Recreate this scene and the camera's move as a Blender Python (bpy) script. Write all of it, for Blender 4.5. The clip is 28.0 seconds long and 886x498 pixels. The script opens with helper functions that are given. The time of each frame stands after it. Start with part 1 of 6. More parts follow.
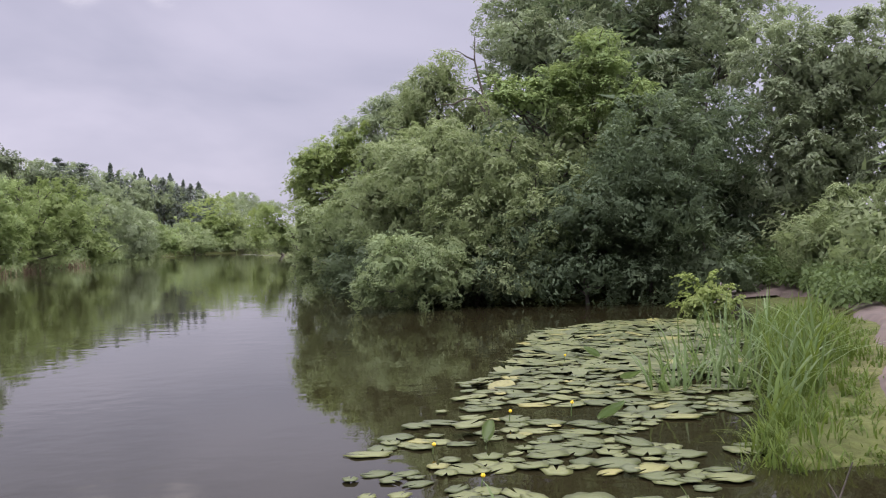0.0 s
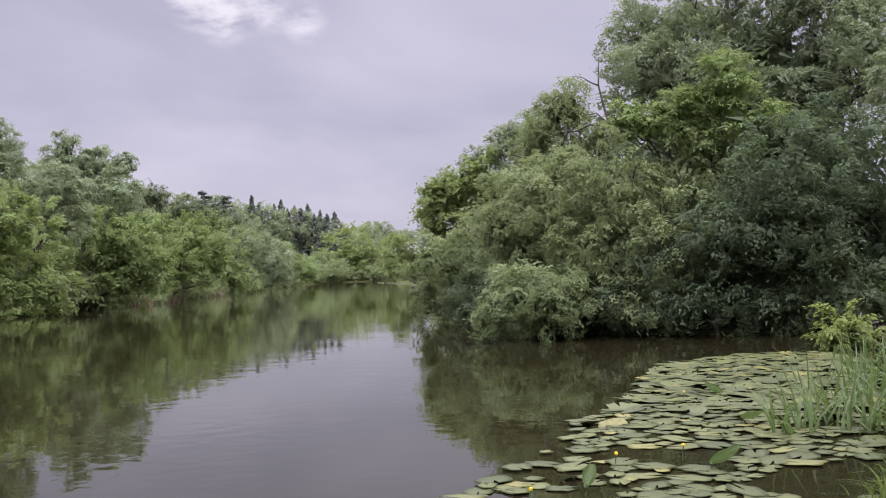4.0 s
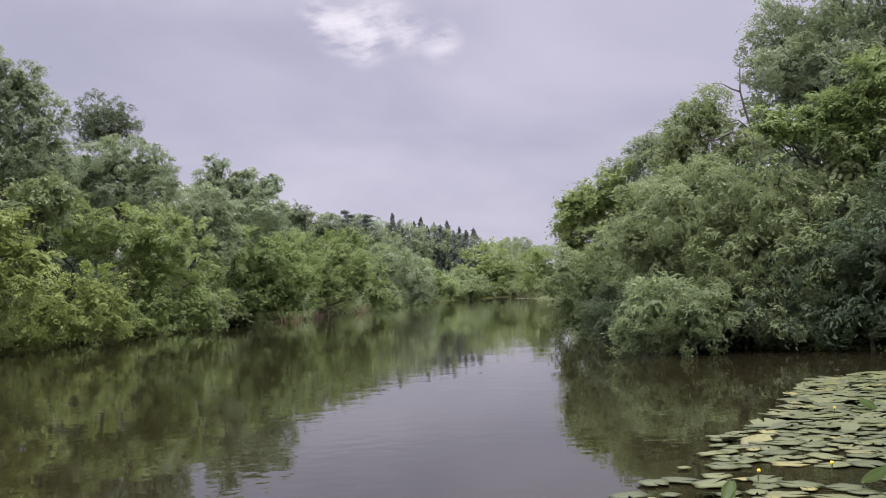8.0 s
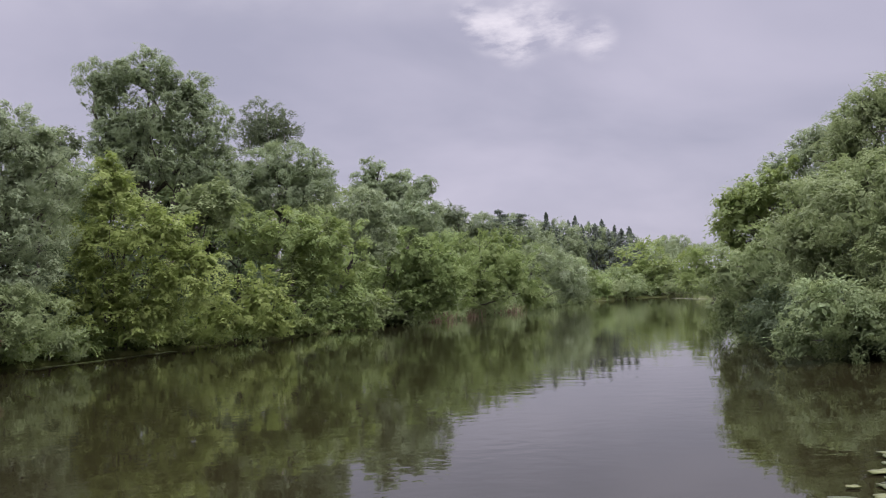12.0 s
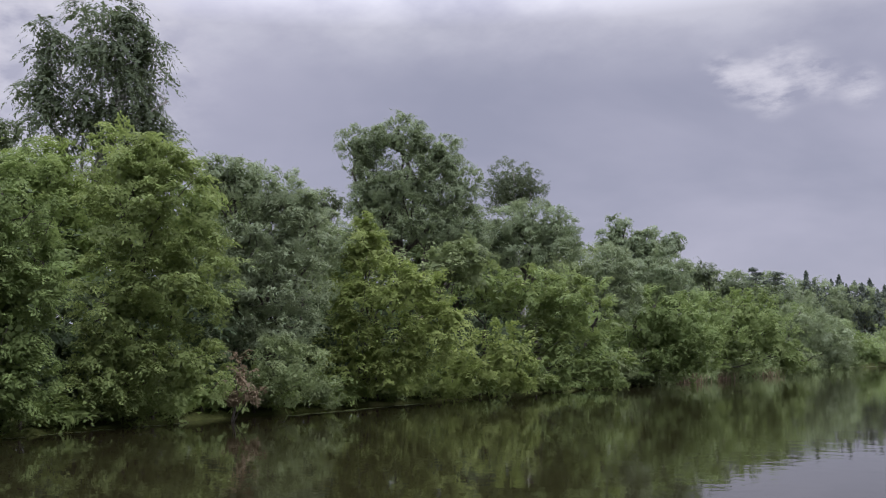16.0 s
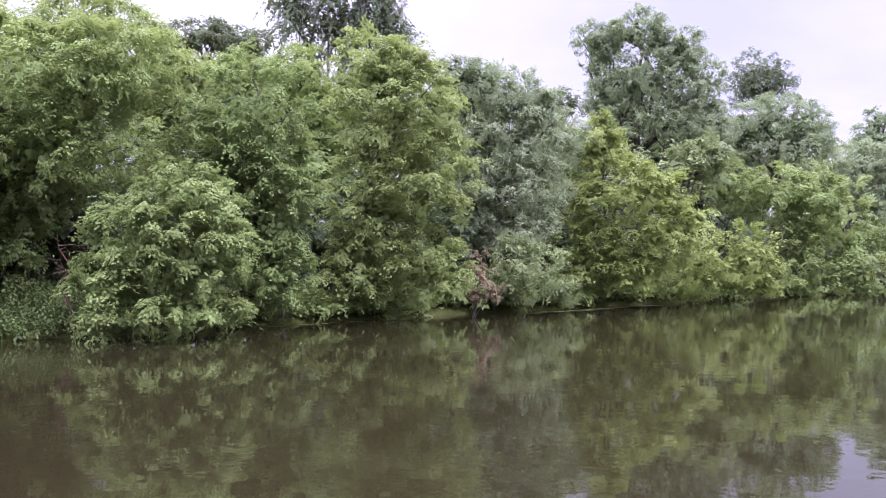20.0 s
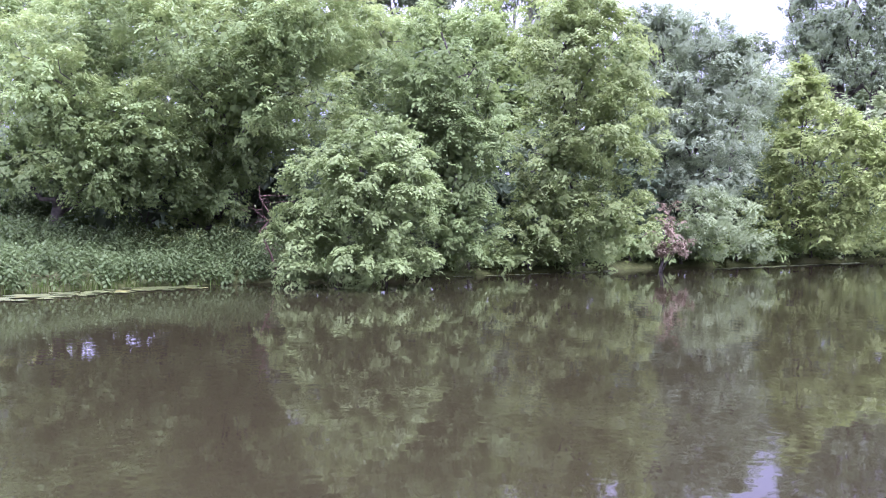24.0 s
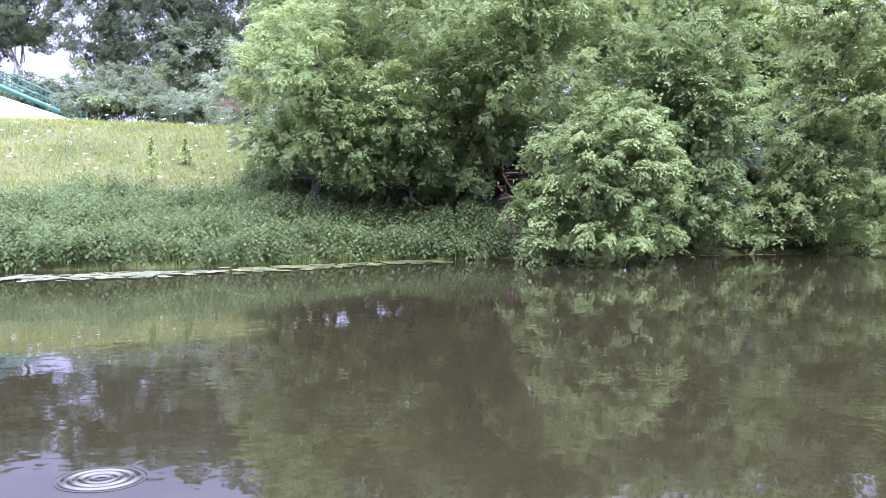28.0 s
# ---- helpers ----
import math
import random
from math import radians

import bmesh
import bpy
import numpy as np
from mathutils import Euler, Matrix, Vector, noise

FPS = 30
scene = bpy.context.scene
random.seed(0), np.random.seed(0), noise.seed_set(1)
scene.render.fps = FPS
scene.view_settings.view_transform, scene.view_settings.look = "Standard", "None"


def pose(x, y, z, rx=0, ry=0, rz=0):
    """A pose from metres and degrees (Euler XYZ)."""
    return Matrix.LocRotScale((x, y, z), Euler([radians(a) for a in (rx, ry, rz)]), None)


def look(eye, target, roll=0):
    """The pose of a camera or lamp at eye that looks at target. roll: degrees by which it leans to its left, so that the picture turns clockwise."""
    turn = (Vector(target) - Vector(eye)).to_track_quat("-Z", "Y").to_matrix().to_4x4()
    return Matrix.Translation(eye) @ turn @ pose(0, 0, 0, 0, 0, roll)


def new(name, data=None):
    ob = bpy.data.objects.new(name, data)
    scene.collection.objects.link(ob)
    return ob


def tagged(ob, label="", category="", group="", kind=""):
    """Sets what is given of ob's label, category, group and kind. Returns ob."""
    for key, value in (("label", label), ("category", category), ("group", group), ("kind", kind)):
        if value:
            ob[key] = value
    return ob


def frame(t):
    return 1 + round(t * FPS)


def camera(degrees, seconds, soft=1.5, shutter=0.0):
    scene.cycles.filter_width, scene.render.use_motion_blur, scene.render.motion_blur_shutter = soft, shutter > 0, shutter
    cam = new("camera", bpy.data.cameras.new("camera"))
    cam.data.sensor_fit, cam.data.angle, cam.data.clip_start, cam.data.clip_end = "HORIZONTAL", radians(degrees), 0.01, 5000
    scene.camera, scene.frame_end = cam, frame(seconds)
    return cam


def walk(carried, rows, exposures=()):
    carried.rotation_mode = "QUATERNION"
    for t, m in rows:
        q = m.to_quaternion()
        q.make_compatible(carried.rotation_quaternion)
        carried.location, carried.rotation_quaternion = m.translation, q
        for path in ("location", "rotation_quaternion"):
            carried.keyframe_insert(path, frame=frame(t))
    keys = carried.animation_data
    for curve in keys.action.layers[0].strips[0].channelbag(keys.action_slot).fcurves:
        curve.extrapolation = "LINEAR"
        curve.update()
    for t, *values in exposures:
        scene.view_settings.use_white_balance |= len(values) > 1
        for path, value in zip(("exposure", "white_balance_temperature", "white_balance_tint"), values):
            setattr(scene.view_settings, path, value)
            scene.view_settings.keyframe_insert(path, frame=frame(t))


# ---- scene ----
cam = camera(49.09, 28.0, soft=1.1)
PATH = [
    (0.0, pose(-0.556, -0.479, 1.743, 89.272, 1.877, -0.024)),
    (0.5, pose(-0.501, -0.459, 1.755, 89.465, 2.016, 1.410)),
    (1.0, pose(-0.437, -0.434, 1.766, 89.539, 2.080, 2.925)),
    (1.5, pose(-0.377, -0.411, 1.777, 89.729, 2.054, 3.913)),
    (2.0, pose(-0.331, -0.396, 1.782, 90.105, 2.147, 4.679)),
    (2.5, pose(-0.316, -0.363, 1.781, 90.465, 2.277, 5.332)),
    (3.0, pose(-0.312, -0.318, 1.779, 90.794, 2.293, 6.263)),
    (3.5, pose(-0.297, -0.255, 1.784, 91.017, 2.277, 7.053)),
    (4.0, pose(-0.255, -0.207, 1.796, 91.161, 2.336, 7.850)),
    (4.5, pose(-0.201, -0.187, 1.805, 91.268, 2.294, 10.143)),
    (6.5, pose(-0.244, -0.222, 1.771, 91.903, 2.762, 13.620)),
    (7.0, pose(-0.221, -0.209, 1.768, 92.079, 2.835, 14.632)),
    (7.5, pose(-0.191, -0.179, 1.757, 92.292, 2.919, 15.301)),
    (8.0, pose(-0.174, -0.145, 1.751, 92.467, 2.866, 16.104)),
    (8.5, pose(-0.181, -0.124, 1.747, 92.550, 2.776, 16.750)),
    (9.0, pose(-0.188, -0.109, 1.745, 92.445, 2.575, 17.236)),
    (9.5, pose(-0.175, -0.100, 1.743, 92.359, 2.650, 18.543)),
    (10.0, pose(-0.145, -0.092, 1.742, 92.385, 2.698, 22.437)),
    (10.5, pose(-0.124, -0.081, 1.746, 92.368, 2.882, 23.443)),
    (11.0, pose(-0.134, -0.060, 1.772, 92.442, 2.892, 24.124)),
    (11.5, pose(-0.149, -0.030, 1.795, 92.650, 2.886, 24.551)),
    (13.5, pose(-0.101, 0.030, 1.826, 94.168, 2.167, 28.177)),
    (14.0, pose(-0.071, 0.036, 1.833, 95.244, 2.072, 28.978)),
    (14.5, pose(-0.029, 0.028, 1.827, 96.525, 1.843, 30.130)),
    (15.0, pose(-0.000, 0.000, 1.809, 96.643, 1.410, 33.368)),
    (15.5, pose(0.006, -0.030, 1.820, 96.857, 1.081, 37.468)),
    (16.0, pose(0.006, -0.044, 1.829, 96.708, 1.127, 39.603)),
    (16.5, pose(-0.005, -0.059, 1.828, 96.396, 1.263, 40.250)),
    (17.0, pose(-0.030, -0.091, 1.821, 96.162, 1.188, 40.915)),
    (17.5, pose(-0.083, -0.121, 1.817, 96.024, 1.232, 42.728)),
    (18.0, pose(-0.153, -0.132, 1.821, 95.807, 0.822, 46.154)),
    (18.5, pose(-0.212, -0.122, 1.830, 94.751, 0.715, 48.003)),
    (19.0, pose(-0.254, -0.121, 1.836, 93.426, 0.545, 49.798)),
    (19.5, pose(-0.279, -0.139, 1.836, 91.907, 0.240, 51.389)),
    (20.0, pose(-0.281, -0.174, 1.831, 90.957, 0.162, 53.080)),
    (20.5, pose(-0.272, -0.195, 1.828, 90.476, 0.142, 55.343)),
    (21.0, pose(-0.259, -0.221, 1.827, 90.283, 0.083, 57.491)),
    (21.5, pose(-0.247, -0.237, 1.827, 90.067, -0.052, 59.139)),
    (23.5, pose(-0.228, -0.263, 1.822, 88.539, -0.461, 62.858)),
    (24.0, pose(-0.226, -0.282, 1.815, 88.138, -0.375, 63.847)),
    (24.5, pose(-0.227, -0.297, 1.805, 87.863, -0.405, 65.869)),
    (25.0, pose(-0.220, -0.313, 1.801, 87.617, -0.328, 67.857)),
    (25.5, pose(-0.205, -0.334, 1.795, 87.502, -0.287, 70.029)),
    (26.0, pose(-0.185, -0.348, 1.791, 87.363, -0.144, 72.071)),
    (26.5, pose(-0.165, -0.362, 1.787, 87.196, -0.205, 73.632)),
    (27.0, pose(-0.149, -0.376, 1.793, 87.048, -0.241, 75.125)),
    (27.5, pose(-0.138, -0.378, 1.799, 86.868, -0.306, 76.483)),
    (28.0, pose(-0.124, -0.376, 1.808, 86.693, -0.425, 77.938)),
]
EXPOSURES = [(0.0, 0.45, 6500, 12), (4.0, 0.4, 6500, 12), (8.0, 0.35, 6500, 12), (11.0, 0.25, 6500, 12), (13.5, -0.03, 6360, 10), (14.5, -0.28, 6210, 9), (15.2, -0.28, 6160, 9), (16.0, -0.08, 6210, 9), (17.2, 0.12, 6260, 10), (18.0, 0.3, 6290, 11), (18.6, 0.55, 6300, 13), (19.2, 0.95, 6200, 16), (20.0, 1.25, 5890, 27), (21.0, 1.38, 5690, 34), (24.0, 1.9, 5240, 39), (26.0, 1.87, 5240, 32), (28.0, 1.8, 5290, 27)]
walk(cam, PATH, EXPOSURES)

# ---- world and light ----
world = bpy.data.worlds.new("overcast_sky")
scene.world = world
world.use_nodes = True
wn, wl = world.node_tree.nodes, world.node_tree.links
wn.clear()
w_out = wn.new("ShaderNodeOutputWorld")
w_bg = wn.new("ShaderNodeBackground")
w_sky = wn.new("ShaderNodeTexSky")
w_sky.sky_type = "NISHITA"
w_sky.sun_disc = False
w_sky.sun_elevation = radians(49)
w_sky.sun_rotation = radians(83)
w_sky_dim = wn.new("ShaderNodeVectorMath")
w_sky_dim.operation = "SCALE"
w_sky_dim.inputs["Scale"].default_value = 0.06
wl.new(w_sky.outputs["Color"], w_sky_dim.inputs[0])
w_co = wn.new("ShaderNodeTexCoord")
w_sep = wn.new("ShaderNodeSeparateXYZ")
wl.new(w_co.outputs["Generated"], w_sep.inputs[0])
# the cloud deck: directions laid on a flat sheet, so that clouds shrink towards the horizon
w_add = wn.new("ShaderNodeMath")
w_add.operation = "ADD"
w_add.inputs[1].default_value = 0.22
wl.new(w_sep.outputs["Z"], w_add.inputs[0])
w_dx = wn.new("ShaderNodeMath")
w_dx.operation = "DIVIDE"
w_dy = wn.new("ShaderNodeMath")
w_dy.operation = "DIVIDE"
wl.new(w_sep.outputs["X"], w_dx.inputs[0])
wl.new(w_sep.outputs["Y"], w_dy.inputs[0])
wl.new(w_add.outputs[0], w_dx.inputs[1])
wl.new(w_add.outputs[0], w_dy.inputs[1])
w_flat = wn.new("ShaderNodeCombineXYZ")
wl.new(w_dx.outputs[0], w_flat.inputs[0])
wl.new(w_dy.outputs[0], w_flat.inputs[1])
w_n1 = wn.new("ShaderNodeTexNoise")
w_n1.inputs["Scale"].default_value = 0.9
w_n1.inputs["Detail"].default_value = 5.0
w_n1.inputs["Roughness"].default_value = 0.5
w_n1.inputs["Distortion"].default_value = 0.4
wl.new(w_flat.outputs[0], w_n1.inputs["Vector"])
w_r1 = wn.new("ShaderNodeValToRGB")
w_r1.color_ramp.elements[0].position = 0.36
w_r1.color_ramp.elements[0].color = (0.375, 0.37, 0.475, 1)
w_r1.color_ramp.elements[1].position = 0.72
w_r1.color_ramp.elements[1].color = (0.56, 0.53, 0.645, 1)
wl.new(w_n1.outputs["Fac"], w_r1.inputs["Fac"])
# overcast skies brighten towards the zenith
w_grad = wn.new("ShaderNodeMapRange")
w_grad.inputs["From Min"].default_value = 0.335
w_grad.inputs["From Max"].default_value = 0.68
w_grad.inputs["To Min"].default_value = 1.0
w_grad.inputs["To Max"].default_value = 6.8
wl.new(w_sep.outputs["Z"], w_grad.inputs["Value"])
w_mul = wn.new("ShaderNodeVectorMath")
w_mul.operation = "SCALE"
wl.new(w_grad.outputs[0], w_mul.inputs["Scale"])
# paler cloud banks higher up
w_hi = wn.new("ShaderNodeMapRange")
w_hi.interpolation_type = "SMOOTHSTEP"
w_hi.inputs["From Min"].default_value, w_hi.inputs["From Max"].default_value = 0.262, 0.36
wl.new(w_sep.outputs["Z"], w_hi.inputs["Value"])
w_n3 = wn.new("ShaderNodeTexNoise")
w_n3.inputs["Scale"].default_value = 2.4
w_n3.inputs["Detail"].default_value = 6.0
w_n3.inputs["Roughness"].default_value = 0.55
wl.new(w_flat.outputs[0], w_n3.inputs["Vector"])
w_bank = wn.new("ShaderNodeMapRange")
w_bank.inputs["From Min"].default_value, w_bank.inputs["From Max"].default_value = 0.34, 0.6
w_bank.inputs["To Max"].default_value = 0.95
wl.new(w_n3.outputs["Fac"], w_bank.inputs["Value"])
w_both = wn.new("ShaderNodeMath")
w_both.operation = "MULTIPLY"
wl.new(w_hi.outputs[0], w_both.inputs[0])
wl.new(w_bank.outputs[0], w_both.inputs[1])
w_pale = wn.new("ShaderNodeMix")
w_pale.data_type = "RGBA"
w_pale.inputs["B"].default_value = (0.76, 0.73, 0.81, 1)
wl.new(w_both.outputs[0], w_pale.inputs["Factor"])
wl.new(w_r1.outputs["Color"], w_pale.inputs["A"])
wl.new(w_pale.outputs["Result"], w_mul.inputs[0])
# thin bright breaks in the deck
BREAKS = [((-0.371, 0.886, 0.277), 0.03), ((-0.353, 0.898, 0.264), 0.034), ((-0.334, 0.909, 0.248), 0.03), ((-0.289, 0.921, 0.262), 0.032), ((-0.258, 0.933, 0.25), 0.03), ((-0.32, 0.908, 0.27), 0.05), ((-0.898, 0.328, 0.295), 0.14), ((-0.835, 0.455, 0.308), 0.2)]
w_n2 = wn.new("ShaderNodeTexNoise")
w_n2.inputs["Scale"].default_value = 9.6
w_n2.inputs["Detail"].default_value = 6.0
w_n2.inputs["Roughness"].default_value = 0.6
wl.new(w_flat.outputs[0], w_n2.inputs["Vector"])
w_gap = w_mul
for way, wide in BREAKS:
    w_dot = wn.new("ShaderNodeVectorMath")
    w_dot.operation = "DISTANCE"
    w_dot.inputs[1].default_value = way
    wl.new(w_co.outputs["Generated"], w_dot.inputs[0])
    w_near = wn.new("ShaderNodeMapRange")
    w_near.interpolation_type = "SMOOTHERSTEP"
    w_near.inputs["From Min"].default_value, w_near.inputs["From Max"].default_value = wide, wide * 0.1
    wl.new(w_dot.outputs["Value"], w_near.inputs["Value"])
    w_wisp = wn.new("ShaderNodeMapRange")
    w_wisp.inputs["From Min"].default_value, w_wisp.inputs["From Max"].default_value = 0.38, 0.7
    wl.new(w_n2.outputs["Fac"], w_wisp.inputs["Value"])
    w_amt = wn.new("ShaderNodeMath")
    w_amt.operation = "MULTIPLY"
    wl.new(w_near.outputs[0], w_amt.inputs[0])
    wl.new(w_wisp.outputs[0], w_amt.inputs[1])
    w_put = wn.new("ShaderNodeMix")
    w_put.data_type = "RGBA"
    w_put.inputs["B"].default_value = (0.8, 0.755, 0.83, 1)
    wl.new(w_amt.outputs[0], w_put.inputs["Factor"])
    wl.new(w_gap.outputs[0] if w_gap == w_mul else w_gap.outputs["Result"], w_put.inputs["A"])
    w_gap = w_put
w_mix = wn.new("ShaderNodeMix")
w_mix.data_type = "RGBA"
w_mix.inputs["Factor"].default_value = 0.9
wl.new(w_sky_dim.outputs[0], w_mix.inputs["A"])
wl.new(w_gap.outputs["Result"], w_mix.inputs["B"])
wl.new(w_mix.outputs["Result"], w_bg.inputs["Color"])
w_bg.inputs["Strength"].default_value = 1.0
wl.new(w_bg.outputs[0], w_out.inputs["Surface"])

sun = new("sun", bpy.data.lights.new("sun", "SUN"))
sun.data.energy = 1.1
sun.data.angle = radians(20)
sun.data.color = (1.0, 0.96, 0.88)
sun.matrix_world = look((48, 6, 56), (0, 0, 0))


# ---- materials ----
def nodes_of(name):
    m = bpy.data.materials.new(name)
    m.use_nodes = True
    n, l = m.node_tree.nodes, m.node_tree.links
    return m, n, l, n["Principled BSDF"]


def ramp_of(n, l, source, stops):
    r = n.new("ShaderNodeValToRGB")
    while len(r.color_ramp.elements) < len(stops):
        r.color_ramp.elements.new(0.5)
    for e, (p, c) in zip(r.color_ramp.elements, stops):
        e.position, e.color = p, (*c, 1)
    l.new(source, r.inputs["Fac"])
    return r


def noise_of(n, l, scale, detail=4.0, coord="Object"):
    co = n.new("ShaderNodeTexCoord")
    t = n.new("ShaderNodeTexNoise")
    t.inputs["Scale"].default_value, t.inputs["Detail"].default_value = scale, detail
    l.new(co.outputs[coord], t.inputs["Vector"])
    return t


def foliage(name, dark, mid, light, through_col, gloss=0.6, patch=0.35, sheen=0.12):
    """Leaf tissue: every leaf its own shade, broad patches, light let through."""
    m, n, l, b = nodes_of(name)
    geo = n.new("ShaderNodeNewGeometry")
    r = ramp_of(n, l, geo.outputs["Random Per Island"], [(0.0, [0.25 * c + 0.75 * e for c, e in zip(dark, mid)]), (0.45, mid), (1.0, [0.72 * c + 0.28 * e for c, e in zip(mid, light)])])
    t = noise_of(n, l, patch, 2.0)
    hsv = n.new("ShaderNodeHueSaturation")
    mr = n.new("ShaderNodeMapRange")
    mr.inputs["From Min"].default_value, mr.inputs["From Max"].default_value = 0.3, 0.7
    mr.inputs["To Min"].default_value, mr.inputs["To Max"].default_value = 1.15, 1.75
    l.new(t.outputs["Fac"], mr.inputs["Value"])
    l.new(mr.outputs[0], hsv.inputs["Value"])
    info = n.new("ShaderNodeObjectInfo")
    mh = n.new("ShaderNodeMapRange")
    mh.inputs["To Min"].default_value, mh.inputs["To Max"].default_value = 0.49, 0.51
    l.new(info.outputs["Random"], mh.inputs["Value"])
    l.new(mh.outputs[0], hsv.inputs["Hue"])
    l.new(r.outputs["Color"], hsv.inputs["Color"])
    l.new(hsv.outputs["Color"], b.inputs["Base Color"])
    b.inputs["Roughness"].default_value = gloss
    b.inputs["Specular IOR Level"].default_value = sheen
    tr = n.new("ShaderNodeBsdfTranslucent")
    tr.inputs["Color"].default_value = (*[c * 1.3 for c in through_col], 1)
    mx = n.new("ShaderNodeMixShader")
    mx.inputs["Fac"].default_value = 0.42
    l.new(b.outputs[0], mx.inputs[1])
    l.new(tr.outputs[0], mx.inputs[2])
    l.new(mx.outputs[0], n["Material Output"].inputs["Surface"])
    return m


M_MAPLE = foliage("maple_leaf", (0.063, 0.089, 0.036), (0.110, 0.145, 0.053), (0.202, 0.240, 0.090), (0.185, 0.230, 0.070), patch=0.6)
M_OLIVE = foliage("olive_maple_leaf", (0.065, 0.091, 0.034), (0.107, 0.144, 0.052), (0.172, 0.21, 0.084), (0.158, 0.205, 0.066), patch=0.6)
M_YELLOW = foliage("yellow_green_leaf", (0.076, 0.104, 0.034), (0.125, 0.161, 0.050), (0.200, 0.238, 0.082), (0.182, 0.230, 0.064), patch=0.6)
M_WILLOW = foliage("willow_leaf", (0.076, 0.100, 0.047), (0.118, 0.148, 0.071), (0.195, 0.226, 0.119), (0.165, 0.205, 0.083), patch=0.6)
# own colour of the grey willows; also stands in for haze far off
M_GREY = foliage("grey_willow_and_haze_leaf", (0.09, 0.113, 0.07), (0.14, 0.169, 0.102), (0.22, 0.25, 0.158), (0.175, 0.213, 0.105), patch=0.6)
M_BIRCH = foliage("birch_leaf", (0.046, 0.060, 0.037), (0.078, 0.096, 0.059), (0.126, 0.144, 0.095), (0.097, 0.121, 0.056))
# dark leaf for thickets and hollows: deep shade put into its colour
M_SHADE_LEAF = foliage("shade_darkened_leaf", (0.036, 0.052, 0.031), (0.060, 0.080, 0.044), (0.108, 0.130, 0.079), (0.085, 0.112, 0.051), patch=0.6)
M_CONIFER = foliage("conifer_needle", (0.06, 0.072, 0.06), (0.085, 0.1, 0.082), (0.115, 0.132, 0.108), (0.065, 0.08, 0.058))
M_NETTLE = foliage("nettle_leaf", (0.034, 0.05, 0.019), (0.055, 0.077, 0.028), (0.09, 0.118, 0.048), (0.08, 0.11, 0.035), patch=0.9)
M_GRASS = foliage("grass_blade", (0.026, 0.043, 0.009), (0.047, 0.071, 0.014), (0.098, 0.124, 0.034), (0.078, 0.108, 0.019), patch=1.2, sheen=0.12)
M_MEADOW = foliage("meadow_grass", (0.08, 0.096, 0.024), (0.108, 0.125, 0.033), (0.15, 0.158, 0.052), (0.135, 0.153, 0.038), gloss=0.9, patch=0.3, sheen=0.05)
M_REED = foliage("flag_reed", (0.036, 0.058, 0.02), (0.058, 0.086, 0.03), (0.13, 0.165, 0.078), (0.085, 0.122, 0.036), gloss=0.4, patch=1.2)
M_DRY = foliage("dry_stalk", (0.085, 0.065, 0.045), (0.145, 0.112, 0.075), (0.22, 0.175, 0.115), (0.12, 0.09, 0.055))


def bark(name, dark, light, scale):
    m, n, l, b = nodes_of(name)
    t = noise_of(n, l, scale)
    r = ramp_of(n, l, t.outputs["Fac"], [(0.3, dark), (0.7, light)])
    l.new(r.outputs["Color"], b.inputs["Base Color"])
    b.inputs["Roughness"].default_value = 0.9
    bump = n.new("ShaderNodeBump")
    bump.inputs["Strength"].default_value = 0.5
    l.new(t.outputs["Fac"], bump.inputs["Height"])
    l.new(bump.outputs[0], b.inputs["Normal"])
    return m


M_BARK = bark("grey_bark", (0.035, 0.03, 0.024), (0.1, 0.085, 0.07), 7.0)
M_BIRCHBARK = bark("birch_bark", (0.05, 0.045, 0.04), (0.55, 0.53, 0.5), 3.0)
M_DEADWOOD = bark("dead_wood", (0.05, 0.04, 0.033), (0.12, 0.1, 0.08), 9.0)


def ground_material():
    m, n, l, b = nodes_of("bank_soil_and_turf")
    t = noise_of(n, l, 0.35, 6.0)
    t2 = noise_of(n, l, 9.0, 5.0)
    r = ramp_of(n, l, t.outputs["Fac"], [(0.3, (0.043, 0.052, 0.016)), (0.5, (0.068, 0.077, 0.025)), (0.7, (0.092, 0.09, 0.037))])
    r2 = ramp_of(n, l, t2.outputs["Fac"], [(0.3, (0.65, 0.65, 0.65)), (0.7, (1.15, 1.15, 1.15))])
    mx = n.new("ShaderNodeMix")
    mx.data_type, mx.blend_type = "RGBA", "MULTIPLY"
    mx.inputs["Factor"].default_value = 1.0
    l.new(r.outputs["Color"], mx.inputs["A"])
    l.new(r2.outputs["Color"], mx.inputs["B"])
    l.new(mx.outputs["Result"], b.inputs["Base Color"])
    b.inputs["Roughness"].default_value = 0.95
    b.inputs["Specular IOR Level"].default_value = 0.08
    bump = n.new("ShaderNodeBump")
    bump.inputs["Strength"].default_value = 0.6
    bump.inputs["Distance"].default_value = 0.06
    l.new(t2.outputs["Fac"], bump.inputs["Height"])
    l.new(bump.outputs[0], b.inputs["Normal"])
    return m


